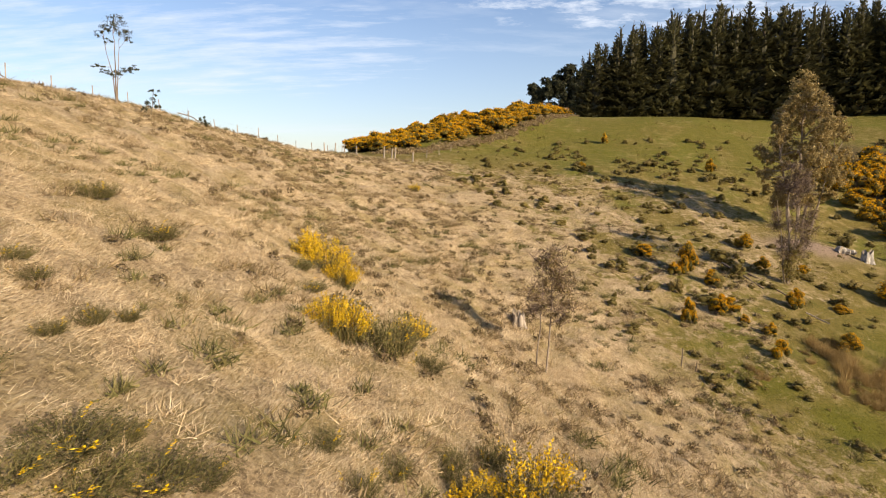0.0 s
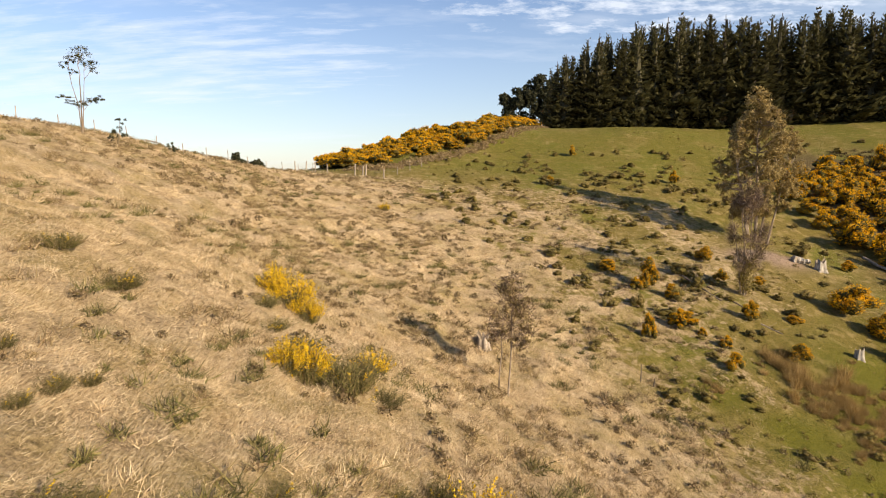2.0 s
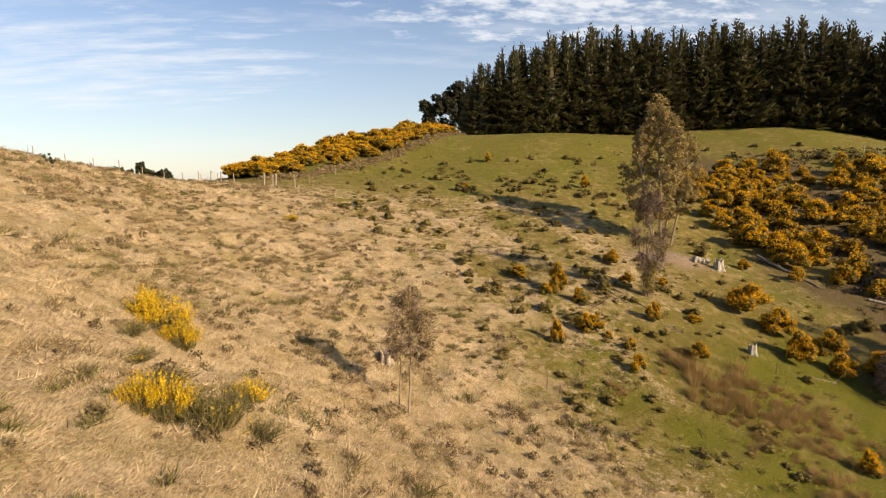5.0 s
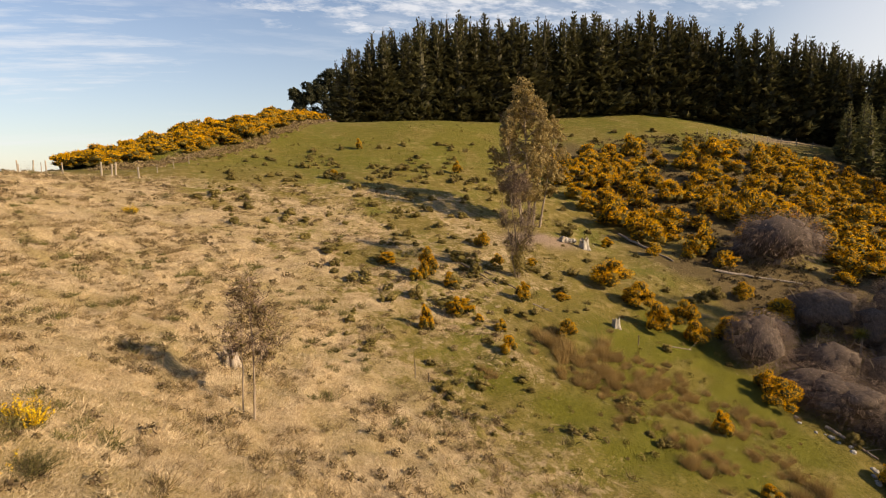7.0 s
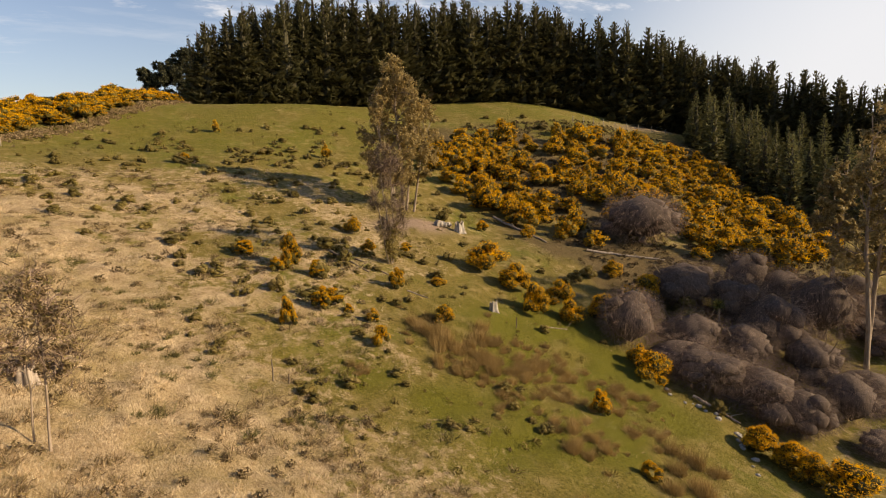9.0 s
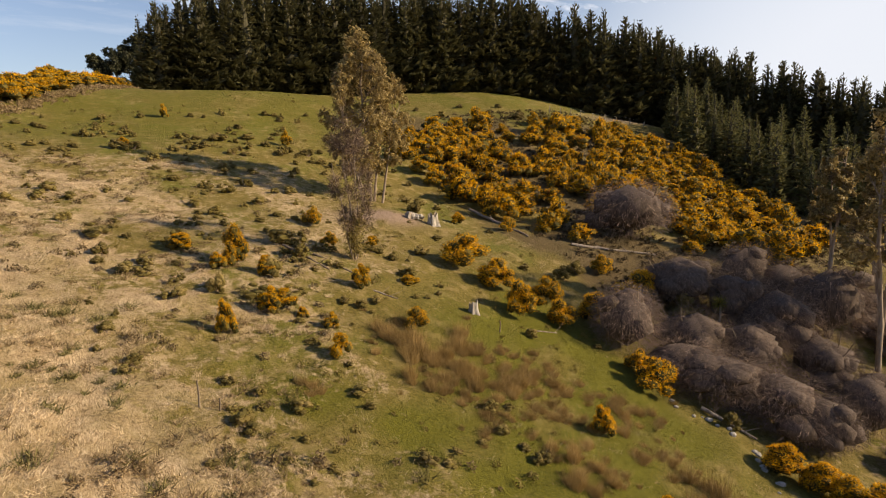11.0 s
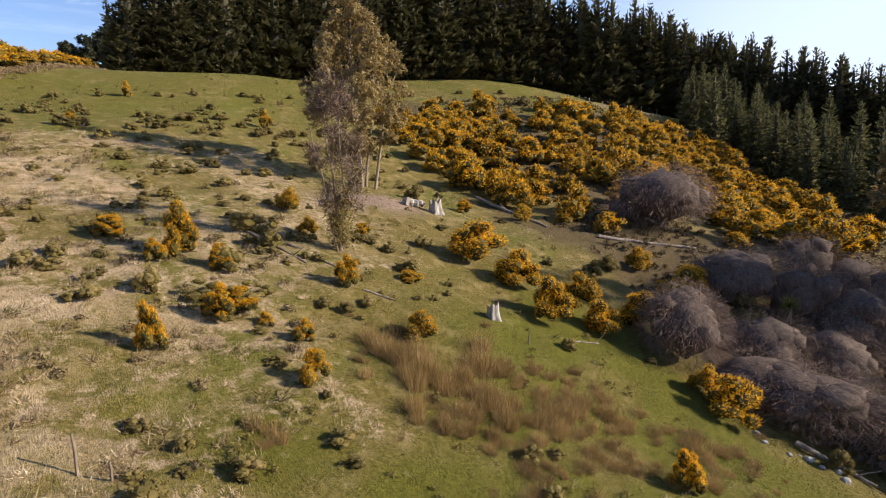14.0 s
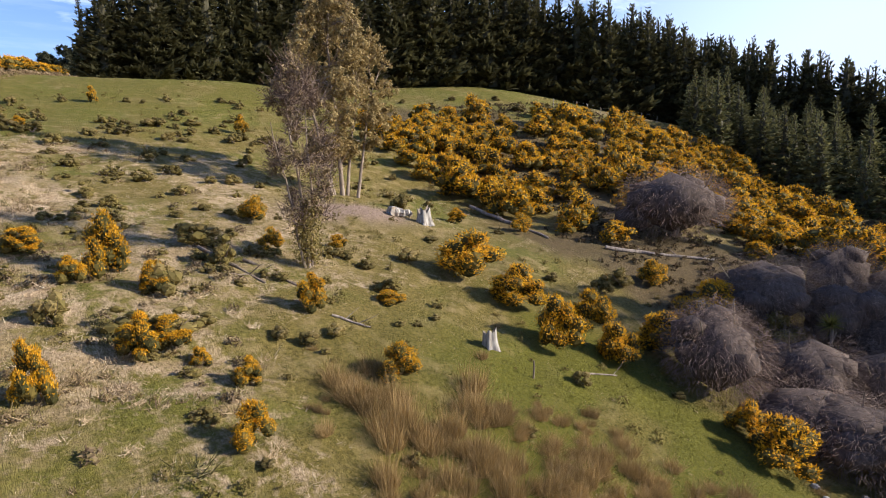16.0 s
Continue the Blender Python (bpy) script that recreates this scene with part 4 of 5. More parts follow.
GORSE_FLAT_A = [(23.2, 40.8, 0.97, 1.07, 0.15), (22.3, 37.9, 1.28, 1.45, 0.45), (28.6, 40.3, 1.81, 1.49, 0.85), (31.6, 45.8, 1.47, 0.8, 0.4), (38.8, 48.7, 3.77, 2.95, 0.85), (39.1, 45.3, 2.61, 2.46, 0.8), (38.1, 41.3, 1.95, 3.07, 0.8), (42.3, 43.1, 2.39, 2.39, 0.8), (41.1, 40.2, 2.07, 2.36, 0.7), (45.2, 40.4, 2.47, 2.63, 0.8), (42.6, 34.7, 1.59, 1.74, 0.8)]
GORSE_FLAT_B = [(42.1, 32.8, 2.53, 2.53, 0.85), (53, 46.5, 1.87, 1.87, 0.8), (52.4, 42.3, 3.15, 3.15, 0.6), (50.4, 56.8, 1.6, 1.82, 0.7), (46.2, 59.7, 1.35, 1.35, 0.5), (33.4, 29.9, 1.33, 1.9, 0.6), (42.8, 25, 2.18, 1.96, 0.6), (43.2, 23.2, 2.17, 2.17, 0.4), (43.2, 21.8, 2.15, 2.15, 0.6), (43.8, 20, 3.02, 2.58, 0.7), (31.5, 24.4, 1.37, 1.2, 0.2)]
GORSE_NEAR = [(-6.1, 26.8, 1.3, 1.55, 0.7), (-5.2, 26.1, 1.5, 1.6, 0.8), (-4.3, 25.0, 1.15, 1.5, 0.8), (-3.1, 18.3, 1.3, 1.6, 0.8), (-3.6, 17.9, 0.9, 1.35, 0.7), (-1.8, 18.4, 1.97, 1.56, 0.1), (-1.1, 21.4, 1.13, 1.13, 0.6), (2, 12.1, 1.78, 1.5, 0.65), (0.6, 11.5, 0.89, 0.7, 0.5), (-1.5, 9.6, 0.74, 0.53, 0.25), (1.2, 13.8, 0.9, 0.75, 0.02), (-3, 61, 0.93, 1.05, 0.7), (-11.4, 19.4, 1.29, 0.75, 0.12), (-9.2, 18.8, 1.3, 0.7, 0.08)]
for row in GORSE_SLOPE + GORSE_FLAT_A + GORSE_FLAT_B:
    put_gorse(*row, mid_kinds)
for row in GORSE_NEAR:
    put_gorse(*row, near_kinds)
# green and brown growth round the near gorse
for x, y, s, h in ((-6.0, 24.0, 1.5, 0.6), (-3.8, 20.1, 1.8, 0.7), (-2.6, 19.0, 1.6, 0.7), (-0.8, 19.2, 1.5, 0.6), (-7.6, 8.0, 1.5, 0.7), (-6.6, 7.2, 1.4, 0.6), (-8.8, 8.8, 1.2, 0.6), (0.0, 12.6, 1.2, 0.5), (-4.9, 7.2, 1.3, 0.5), (-4.4, 6.7, 1.2, 0.45), (-3.9, 7.3, 1.2, 0.45), (-5.0, 6.2, 1.0, 0.4), (-3.4, 7.8, 0.8, 0.35), (-6.7, 10.9, 0.7, 0.45), (-6.4, 11.6, 0.5, 0.35), (-6.9, 10.0, 0.6, 0.35), (-8.9, 12.0, 0.8, 0.4), (-8.3, 11.7, 0.7, 0.35), (-4.7, 8.2, 0.6, 0.35), (-2.4, 10.6, 0.9, 0.4), (-1.0, 10.8, 0.8, 0.45), (-5.1, 21.6, 1.4, 0.5)):
    put_gorse(x, y, s, h, 0.05, near_kinds)

# the gorse hill
HILL = [(54, 89), (52, 74), (51, 62), (57, 51.5), (63, 46.5), (78, 41), (93, 44.5), (105, 57), (109, 70), (104, 83), (94, 88.5), (82, 90), (67, 91)]


def inside(x, y, poly):
    hit = False
    for (x0, y0), (x1, y1) in zip(poly, poly[1:] + poly[:1]):
        if (y0 > y) != (y1 > y) and x < (x1 - x0) * (y - y0) / (y1 - y0) + x0:
            hit = not hit
    return hit


spots = []
for _ in range(9000):
    x, y = rng.uniform(48, 110), rng.uniform(38, 96)
    w = rng.uniform(2.0, 4.6)
    thin = fbm(x / 8, y / 8, 61)
    clear = math.hypot(x - 64.5, y - 52.5) < 6.5 or (y < 66 - 0.2 * (x - 50) and x < 62 and rng.uniform() < 0.75) or abs((y - 45.5) - 0.15 * (x - 70)) < 1.2
    if not inside(x, y, HILL) or thin < 0.44 or clear or any(math.hypot(x - a, y - b) < 0.42 * (w + c) for a, b, c in spots):
        continue
    spots.append((x, y, w))
    if len(spots) == 225:
        break
for x, y, w in spots:
    u = rng.uniform()
    put_gorse(x, y, w, w * rng.uniform(0.65, 0.95), 0.85 if u < 0.68 else 0.5 if u < 0.92 else 0.1, far_kinds)
# the gorse ridge beyond the saddle
LOW = [(-9, 85.5), (-2, 87.5), (6.2, 98), (15.8, 110), (23, 121.5), (27, 127.5)]
TOP = [(-15, 92), (-10, 103), (-2, 108), (7, 114), (16, 122.5), (22, 130)]
for k in range(150):
    s, r = rng.uniform(0, 5), rng.uniform(0.12, 1.02)
    i = min(int(s), 4)
    f = s - i
    lo = [LOW[i][c] * (1 - f) + LOW[i + 1][c] * f for c in (0, 1)]
    hi = [TOP[i][c] * (1 - f) + TOP[i + 1][c] * f for c in (0, 1)]
    x, y = lo[0] * (1 - r) + hi[0] * r, lo[1] * (1 - r) + hi[1] * r
    w = rng.uniform(1.9, 3.6)
    put_gorse(x, y, w, w * rng.uniform(0.55, 0.8), float(rng.choice([0.85, 0.5, 0.5, 0.1, 0.1])), far_kinds)
for kinds in (far_kinds, mid_kinds, near_kinds):
    for kind in kinds.values():
        kind.drop_unused()


# ---- shrubs ----
def shrub(seed, mat, label, name="low_shrub", group="low shrubs", leaves=500, size=0.048, k=13):
    rng = np.random.default_rng(seed)
    root = tagged(new(name), label, "shrub", group)
    lumps = dome_lumps(rng, k)
    p, d, _ = lump_surface(rng, lumps, leaves)
    V, F = join([leaf_tris(rng, p, d, size, 1.6, 0.8), lumps_core(lumps, 0.86)])
    part("foliage", mesh_from(name + "_foliage", V, F, [mat]), root)
    st = np.zeros((4, 3)) + rng.normal(0, 0.05, (4, 3)) * np.array([1, 1, 0])
    pieces = [limb(rng, s, s + np.array([rng.normal(0, 0.2), rng.normal(0, 0.2), 0.55]), 0.02, 0.006, 0.1, 4, 4)[1] for s in st]
    part("woody_base", mesh_from(name + "_stems", *join(pieces), [MAT_BARK]), root, "thin woody stems")
    return root


SHRUBS = [(17.8, 53.1, 1.55, 1.24), (14.3, 49.2, 1.39, 0.87), (13.4, 55.4, 2.02, 1.01), (16.4, 47.5, 0.84, 0.6), (22.4, 47.6, 1.57, 1.75), (18.3, 45.8, 1.13, 1.46), (24.9, 53.1, 2.02, 1.42), (25.3, 50.2, 1.71, 1.71), (25.2, 58.4, 0.99, 0.68), (20.4, 44.8, 1.6, 1.12), (21.8, 44.2, 1.6, 1.12), (22.8, 44.5, 0.98, 0.81), (35.7, 50.7, 1.51, 1.08), (32, 46.7, 1.33, 0.95), (35.8, 81.1, 1.51, 0.96), (39.1, 81.2, 1.75, 1.26), (33.9, 87.6, 1.63, 1.04), (29.3, 86.4, 1.72, 1.15), (30.3, 86.5, 1.59, 1.15), (26.6, 82.9, 1.9, 0.95), (18.4, 82.4, 1.86, 1.19), (19.8, 81.9, 1.45, 1.19)]
dark = Kinds([shrub(400 + k, MAT_SCRUB, "low dark olive shrub on the grazed slope") for k in range(5)])
for x, y, w, h in SHRUBS:
    dark.put(int(rng.integers(0, 5)), x, y, (w * rng.uniform(1.1, 1.5), w * rng.uniform(0.9, 1.2), h), rng.uniform(0, 6.28))
count = 0
for _ in range(6000):
    x, y = rng.uniform(2, 52), rng.uniform(26, 100)
    d = float(dryness(x, y))
    if d > 0.95 or fbm(x / 6, y / 6, 91) < 0.43 or y > 112 or (x > 34 and y < 52 and rng.uniform() < 0.8):
        continue
    s = rng.uniform(0.35, 1.0) * (1.25 if y > 60 else 1.0)
    dark.put(int(rng.integers(0, 5)), x, y, (s * rng.uniform(1.1, 1.6), s * 1.2, s * rng.uniform(0.7, 1.0)), rng.uniform(0, 6.28))
    count += 1
    if count == 330:
        break
for x, y, s in ((58, 94, 1.6), (63, 97, 1.3), (67, 94, 1.8), (72, 99, 1.4), (76, 94, 1.7), (81, 97, 1.5), (85, 93.5, 2.2), (88, 96, 1.6), (91, 92.5, 2.3), (95, 93, 1.8), (99, 91, 2.4), (70, 104, 1.2), (79, 103, 1.3), (87, 101, 1.4)):
    dark.put(int(rng.integers(0, 5)), x, y, (s * 1.3, s * 1.2, s * 0.8), rng.uniform(0, 6.28))
dark.drop_unused()


crest = Kinds([shrub(470 + k, MAT_GREYLEAF, "dark rounded shrub on the gorse ridge crest", "ridge_shrub", "ridge shrubs", 1500, 0.04) for k in range(3)])
for x, y, w, h in ((-3.2, 109.6, 3.0, 1.7), (2.8, 113.0, 3.4, 2.0), (5.6, 114.6, 4.2, 2.3), (8.2, 116.6, 4.0, 2.3), (10.6, 118.4, 3.0, 1.6), (14.0, 121.8, 3.4, 2.0), (16.6, 124.0, 3.6, 2.2), (19.0, 127.0, 3.0, 2.0), (-8.6, 105.6, 2.4, 1.3)):
    crest.put(int(rng.integers(0, 3)), x, y, (w, w, h), rng.uniform(0, 6.28), 0.1)


# ---- bare thickets in the gully ----
def thicket(seed, label="rounded grey-brown thicket of bare arching twigs"):
    """Soft dome of fine arching twigs over a dense tangle, unit wide and unit high."""
    rng = np.random.default_rng(seed)
    root = tagged(new("twig_thicket"), label, "thicket", "gully thickets")
    lumps = [((0, 0, 0.44), 0.45), ((0.1, 0.05, 0.4), 0.42)]
    for k in range(7):
        a, q, r = rng.uniform(0, 6.28), math.sqrt(rng.uniform(0.05, 1)), rng.uniform(0.16, 0.30)
        top = 0.97 * math.sqrt(1 - (0.9 * q) ** 2) - r
        lumps.append(((0.36 * q * math.cos(a), 0.36 * q * math.sin(a), max(0.1, top * rng.uniform(0.55, 1.0))), r))
    n = 8500
    R = np.array([r for _, r in lumps])
    k = rng.choice(len(lumps), n, p=R ** 2 / (R ** 2).sum())
    C = np.array([c for c, _ in lumps])
    d = unit(rng.normal(size=(n, 3)))
    p = C[k] + d * (R[k] * (1 - 0.22 * rng.uniform(0, 1, n) ** 2) * (1 + 0.07 * np.sin(9 * d[:, 0] + 7 * d[:, 2]) * np.sin(8 * d[:, 1] + 3)))[:, None]
    keep = p[:, 2] > 0.01
    p, d = p[keep], d[keep]
    way = unit(d * 0.8 + rng.normal(0, 0.42, p.shape) + np.array([0, 0, -0.55]) + 0.5 * np.stack([p[:, 0], p[:, 1], 0 * p[:, 0]], -1))
    twigs = blade_tris(rng, p, way, rng.uniform(0.05, 0.12, len(p)), rng.uniform(0.0016, 0.0036, len(p)))
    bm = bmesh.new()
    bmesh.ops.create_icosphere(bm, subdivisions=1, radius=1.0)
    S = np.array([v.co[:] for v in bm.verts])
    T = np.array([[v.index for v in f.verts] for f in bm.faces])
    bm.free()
    # core toned darker than the twigs: shade behind their sunlit tips, as colour
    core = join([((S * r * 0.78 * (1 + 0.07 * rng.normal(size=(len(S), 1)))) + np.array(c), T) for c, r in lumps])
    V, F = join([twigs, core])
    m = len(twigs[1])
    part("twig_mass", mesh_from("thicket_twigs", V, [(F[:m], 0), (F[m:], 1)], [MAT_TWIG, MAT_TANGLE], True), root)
    for k in range(3):
        e = rng.normal(0, 0.22, 2)
        part("stem", mesh_from("thicket_stem", *limb(rng, (0.1 * e[0], 0.1 * e[1], -0.02), (e[0], e[1], 0.8), 0.014, 0.004, 0.15, 6, 5)[1], [MAT_BARK], True), root, "grey woody stem")
    return root


DOMES = [(45, 36, 6.27, 4.86), (49.2, 38.5, 3.9, 3.19), (56.9, 38.8, 9.25, 5.26), (65.9, 38.3, 6.45, 4.96), (51, 34, 6.13, 3.97), (46.5, 32.3, 6.37, 3.18), (64.5, 49.8, 11.0, 8.2), (49.9, 36, 4.26, 2.13), (58.8, 35.1, 7.17, 5.37), (59.5, 31.8, 7.71, 5.93), (46.8, 29.2, 8.2, 3.86), (48.6, 26.4, 7.32, 4.39), (49.2, 24.4, 5.37, 3.9), (66.3, 30.7, 7.74, 7.09), (58.7, 28.5, 6.35, 4.62), (54.6, 31.8, 6.64, 3.87), (56.2, 24.4, 5.48, 4.93), (67.4, 35.5, 7.34, 4.67)]
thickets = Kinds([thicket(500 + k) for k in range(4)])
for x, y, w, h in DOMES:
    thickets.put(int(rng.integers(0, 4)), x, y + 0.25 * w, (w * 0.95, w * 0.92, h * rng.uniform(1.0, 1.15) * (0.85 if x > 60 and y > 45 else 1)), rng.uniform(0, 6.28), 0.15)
for _ in range(24):
    x, y = rng.uniform(52, 84), rng.uniform(14, 38)
    s = rng.uniform(2.4, 4.8)
    if y < 33 - 0.1 * (x - 52) and x > 50 + (24 - y) * 0.3:
        thickets.put(int(rng.integers(0, 4)), x, y, (s, s, s * 0.55), rng.uniform(0, 6.28), 0.15)
for x, y, w, h in ((74.0, 33.0, 5.0, 3.2), (77.5, 31.0, 5.2, 3.4), (70.0, 28.0, 5.0, 3.0), (73.5, 28.5, 5.4, 3.4), (64.5, 24.6, 4.8, 2.8), (62.0, 27.0, 4.6, 2.6), (69.0, 23.0, 5.2, 3.2), (57.0, 21.5, 4.8, 2.6), (60.5, 21.0, 5.0, 2.8), (53.0, 22.0, 4.4, 2.4), (79.5, 35.5, 4.6, 3.0)):
    thickets.put(int(rng.integers(0, 4)), x, y, (w, w * 0.95, h), rng.uniform(0, 6.28), 0.15)
thickets.drop_unused()
for k, (x, y, s, h) in enumerate([(54.4, 38.6, 3.1, 3.2), (50.0, 47.0, 2.0, 1.6), (47.5, 46.5, 1.8, 1.4), (62.5, 33.0, 3.0, 3.0), (57.0, 27.5, 2.6, 2.6), (42.5, 62.0, 1.9, 1.6), (43.9, 28.6, 1.3, 1.2)]):
    settle(shrub(450 + k, MAT_SCRUB, "leafy grey-green shrub among bare thickets", "leafy_shrub", "leafy shrubs", 1500, 0.04), x, y, (s, s, h), k)


def cabbage_tree(x, y):
    rng = np.random.default_rng(61)
    root = tagged(new("cabbage_tree"), "small cabbage tree with a spiky pale-green head", "cabbage tree")
    part("trunk", mesh_from("cabbage_trunk", *limb(rng, (0, 0, -0.2), (0.1, 0, 3.0), 0.12, 0.08, 0.04, 6, 8)[1], [MAT_BARK], True), root)
    d = unit(rng.normal(size=(160, 3)) + np.array([0, 0, 0.35]))
    V, F = blade_tris(rng, np.tile([0.1, 0, 3.0], (160, 1)), d, rng.uniform(0.7, 1.0, 160), np.full(160, 0.06))
    part("leaf_head", mesh_from("cabbage_leaves", V, F, [MAT_BLADE]), root, "stiff pale-green sword leaves")
    return stand(root, x, y)


cabbage_tree(55.4, 36.4)


# ---- rushes ----
def rush(seed):
    rng = np.random.default_rng(seed)
    root = tagged(new("rush_clump"), "tall brown clump of dry rushes", "rush", "rush clumps")
    n = 640
    a, q = rng.uniform(0, 2 * math.pi, n), np.sqrt(rng.uniform(0, 1, n))
    st = np.stack([0.36 * q * np.cos(a), 0.36 * q * np.sin(a), np.zeros(n)], -1)
    way = unit(np.stack([np.cos(a) * q * 0.3, np.sin(a) * q * 0.3, np.ones(n)], -1) + rng.normal(0, 0.36, (n, 3)))
    ln = rng.uniform(0.2, 1.0, n) ** 1.3 * (0.85 + 0.4 * np.sin(a * 2 + seed) * q)
    V, F = blade_tris(rng, st, way, ln, rng.uniform(0.009, 0.018, n))
    part("stem_mass", mesh_from("rush_stems", V, F, [MAT_RUSH]), root)
    return root


RUSHES = [(25.8, 39, 1.73, 1.44), (27.4, 39.2, 1.8, 1.6), (26.8, 39.4, 1.59, 1.19), (27.9, 36.7, 1.88, 2.25), (29.9, 37.7, 1.84, 2.05), (29.5, 36.1, 1.55, 1.75), (29.5, 34.8, 1.7, 1.51), (26.5, 35.3, 1.55, 1.9), (30.9, 34.3, 1.57, 1.17), (28.5, 35.8, 1.68, 2.05), (33, 37.5, 0.67, 0.9), (27.4, 38.1, 1.16, 1.16), (31.3, 37.5, 1.27, 0.85), (24.8, 39.2, 0.57, 0.57), (35.1, 36.6, 0.94, 0.94), (26, 35.4, 1.19, 1.02), (31.2, 35.8, 1.43, 1.02), (35.9, 24.5, 1.89, 1.89), (32.5, 23.6, 2.08, 1.74), (28.9, 27.4, 1.35, 1.68), (28.7, 26.5, 1.49, 1.33)]
rushes = Kinds([rush(550 + k) for k in range(4)])
for x, y, w, h in RUSHES:
    for _ in range(5):
        rushes.put(int(rng.integers(0, 4)), x + rng.normal(0, 0.5 * w), y + rng.normal(0, 0.45 * w), (w * 0.7, w * 0.6, h * rng.uniform(0.4, 0.95)), rng.uniform(0, 6.28))
for _ in range(46):
    x, y = 30 + rng.normal(0, 4.0), 34 + rng.normal(0, 4.0)
    s = rng.uniform(0.35, 1.0)
    rushes.put(int(rng.integers(0, 4)), x, y, (s * rng.uniform(0.8, 1.6), s, s * rng.uniform(0.5, 0.9)), rng.uniform(0, 6.28))
for x, y, n in ((27.3, 31.8, 7), (28.6, 29.7, 7), (30, 28.6, 8), (33, 31.8, 7), (36.2, 29.6, 7), (34.7, 28.0, 7), (30.6, 26.6, 8), (35.4, 26.6, 6), (26, 39.0, 4), (31.9, 34.4, 5)):
    for _ in range(n):
        w = rng.uniform(0.5, 1.3)
        rushes.put(int(rng.integers(0, 4)), x + rng.normal(0, 0.9), y + rng.normal(0, 0.8), (w, w * rng.uniform(0.6, 1.0), w * rng.uniform(0.3, 0.6)), rng.uniform(0, 6.28))
for x, y, w, h in ((33.6, 34.6, 1.4, 1.3), (34.3, 34.0, 1.3, 1.2), (35.4, 33.2, 1.3, 0.9), (36.6, 32.6, 1.4, 0.9), (37.8, 31.8, 1.5, 1.0), (30.2, 33.0, 1.2, 1.0), (31.4, 32.2, 1.4, 1.0), (31.8, 31.4, 1.2, 0.9), (26.6, 34.4, 1.0, 1.0), (27.5, 33.4, 0.9, 0.7), (19.6, 35.4, 0.9, 0.9), (32.6, 35.4, 1.0, 0.9), (38.6, 30.6, 1.3, 0.8), (36.5, 30.8, 1.2, 0.8), (34.0, 30.6, 1.2, 0.9)):
    for _ in range(4):
        rushes.put(int(rng.integers(0, 4)), x + rng.normal(0, 0.45 * w), y + rng.normal(0, 0.4 * w), (w * 0.8, w * 0.7, h * rng.uniform(0.5, 1.0)), rng.uniform(0, 6.28))
rushes.drop_unused()


# ---- stumps, logs, stones ----
def stump(x, y, r, h, turn, label, seed, mat=MAT_STUMP):
    """Split, fluted stump with a broken top and root flares."""
    rng = np.random.default_rng(seed)
    root = tagged(new("tree_stump"), label, "stump", "old stumps")
    n, rows = 28, 9
    a = np.linspace(0, 2 * math.pi, n, endpoint=False)
    flute = 1 + 0.14 * np.sin(a * 5 + seed) + 0.08 * np.sin(a * 9 + 2 * seed)
    top = h * (0.78 + 0.22 * np.sin(a * 2 + seed) * np.cos(a * 3) + 0.06 * rng.normal(size=n))
    V = []
    for k in range(rows):
        t = k / (rows - 1)
        flare = 1 + 0.30 * (1 - t) ** 3 * (1 + 0.6 * np.sin(a * 5 + seed))
        rr = r * flute * flare * (1 - 0.12 * t)
        V.append(np.stack([rr * np.cos(a), rr * np.sin(a), -0.15 + t * (top + 0.15)], -1))
    for s, dz in ((0.72, -0.05), (0.35, -0.22)):
        V.append(np.stack([r * s * flute * np.cos(a), r * s * flute * np.sin(a), top + dz * h], -1))
    V = np.concatenate(V)
    k, j = np.meshgrid(np.arange(rows + 1), np.arange(n), indexing="ij")
    Q = np.stack([k * n + j, k * n + (j + 1) % n, (k + 1) * n + (j + 1) % n, (k + 1) * n + j], -1).reshape(-1, 4)
    side, cut = Q[: (rows - 1) * n], Q[(rows - 1) * n:]
    part("bole", mesh_from("stump_bole", V, side, [mat], True), root)
    keep = np.unique(cut)
    remap = np.zeros(len(V), int)
    remap[keep] = np.arange(len(keep))
    Vc = np.concatenate([V[keep] + np.array([0, 0, 0.004]), [[0, 0, float(top.mean()) - 0.25 * h]]])
    last = remap[np.arange((rows + 1) * n, (rows + 2) * n)]
    fan = np.stack([last, np.roll(last, -1), np.full(n, len(keep))], -1)
    part("broken_top", mesh_from("stump_top", Vc, [(remap[cut], 0), (fan, 0)], [MAT_CUT]), root, "pale splintered top")
    stand(root, x, y, turn)


stump(4.4, 33.8, 0.36, 0.95, 20, "weathered grey stump split down its side", 3)
stump(34.1, 41.7, 0.30, 0.9, 100, "pale grey stump standing on green pasture", 4, MAT_BLEACHED)
stump(42.2, 58.4, 0.48, 1.35, 200, "bleached stump with spreading roots beside a log", 5, MAT_BLEACHED)


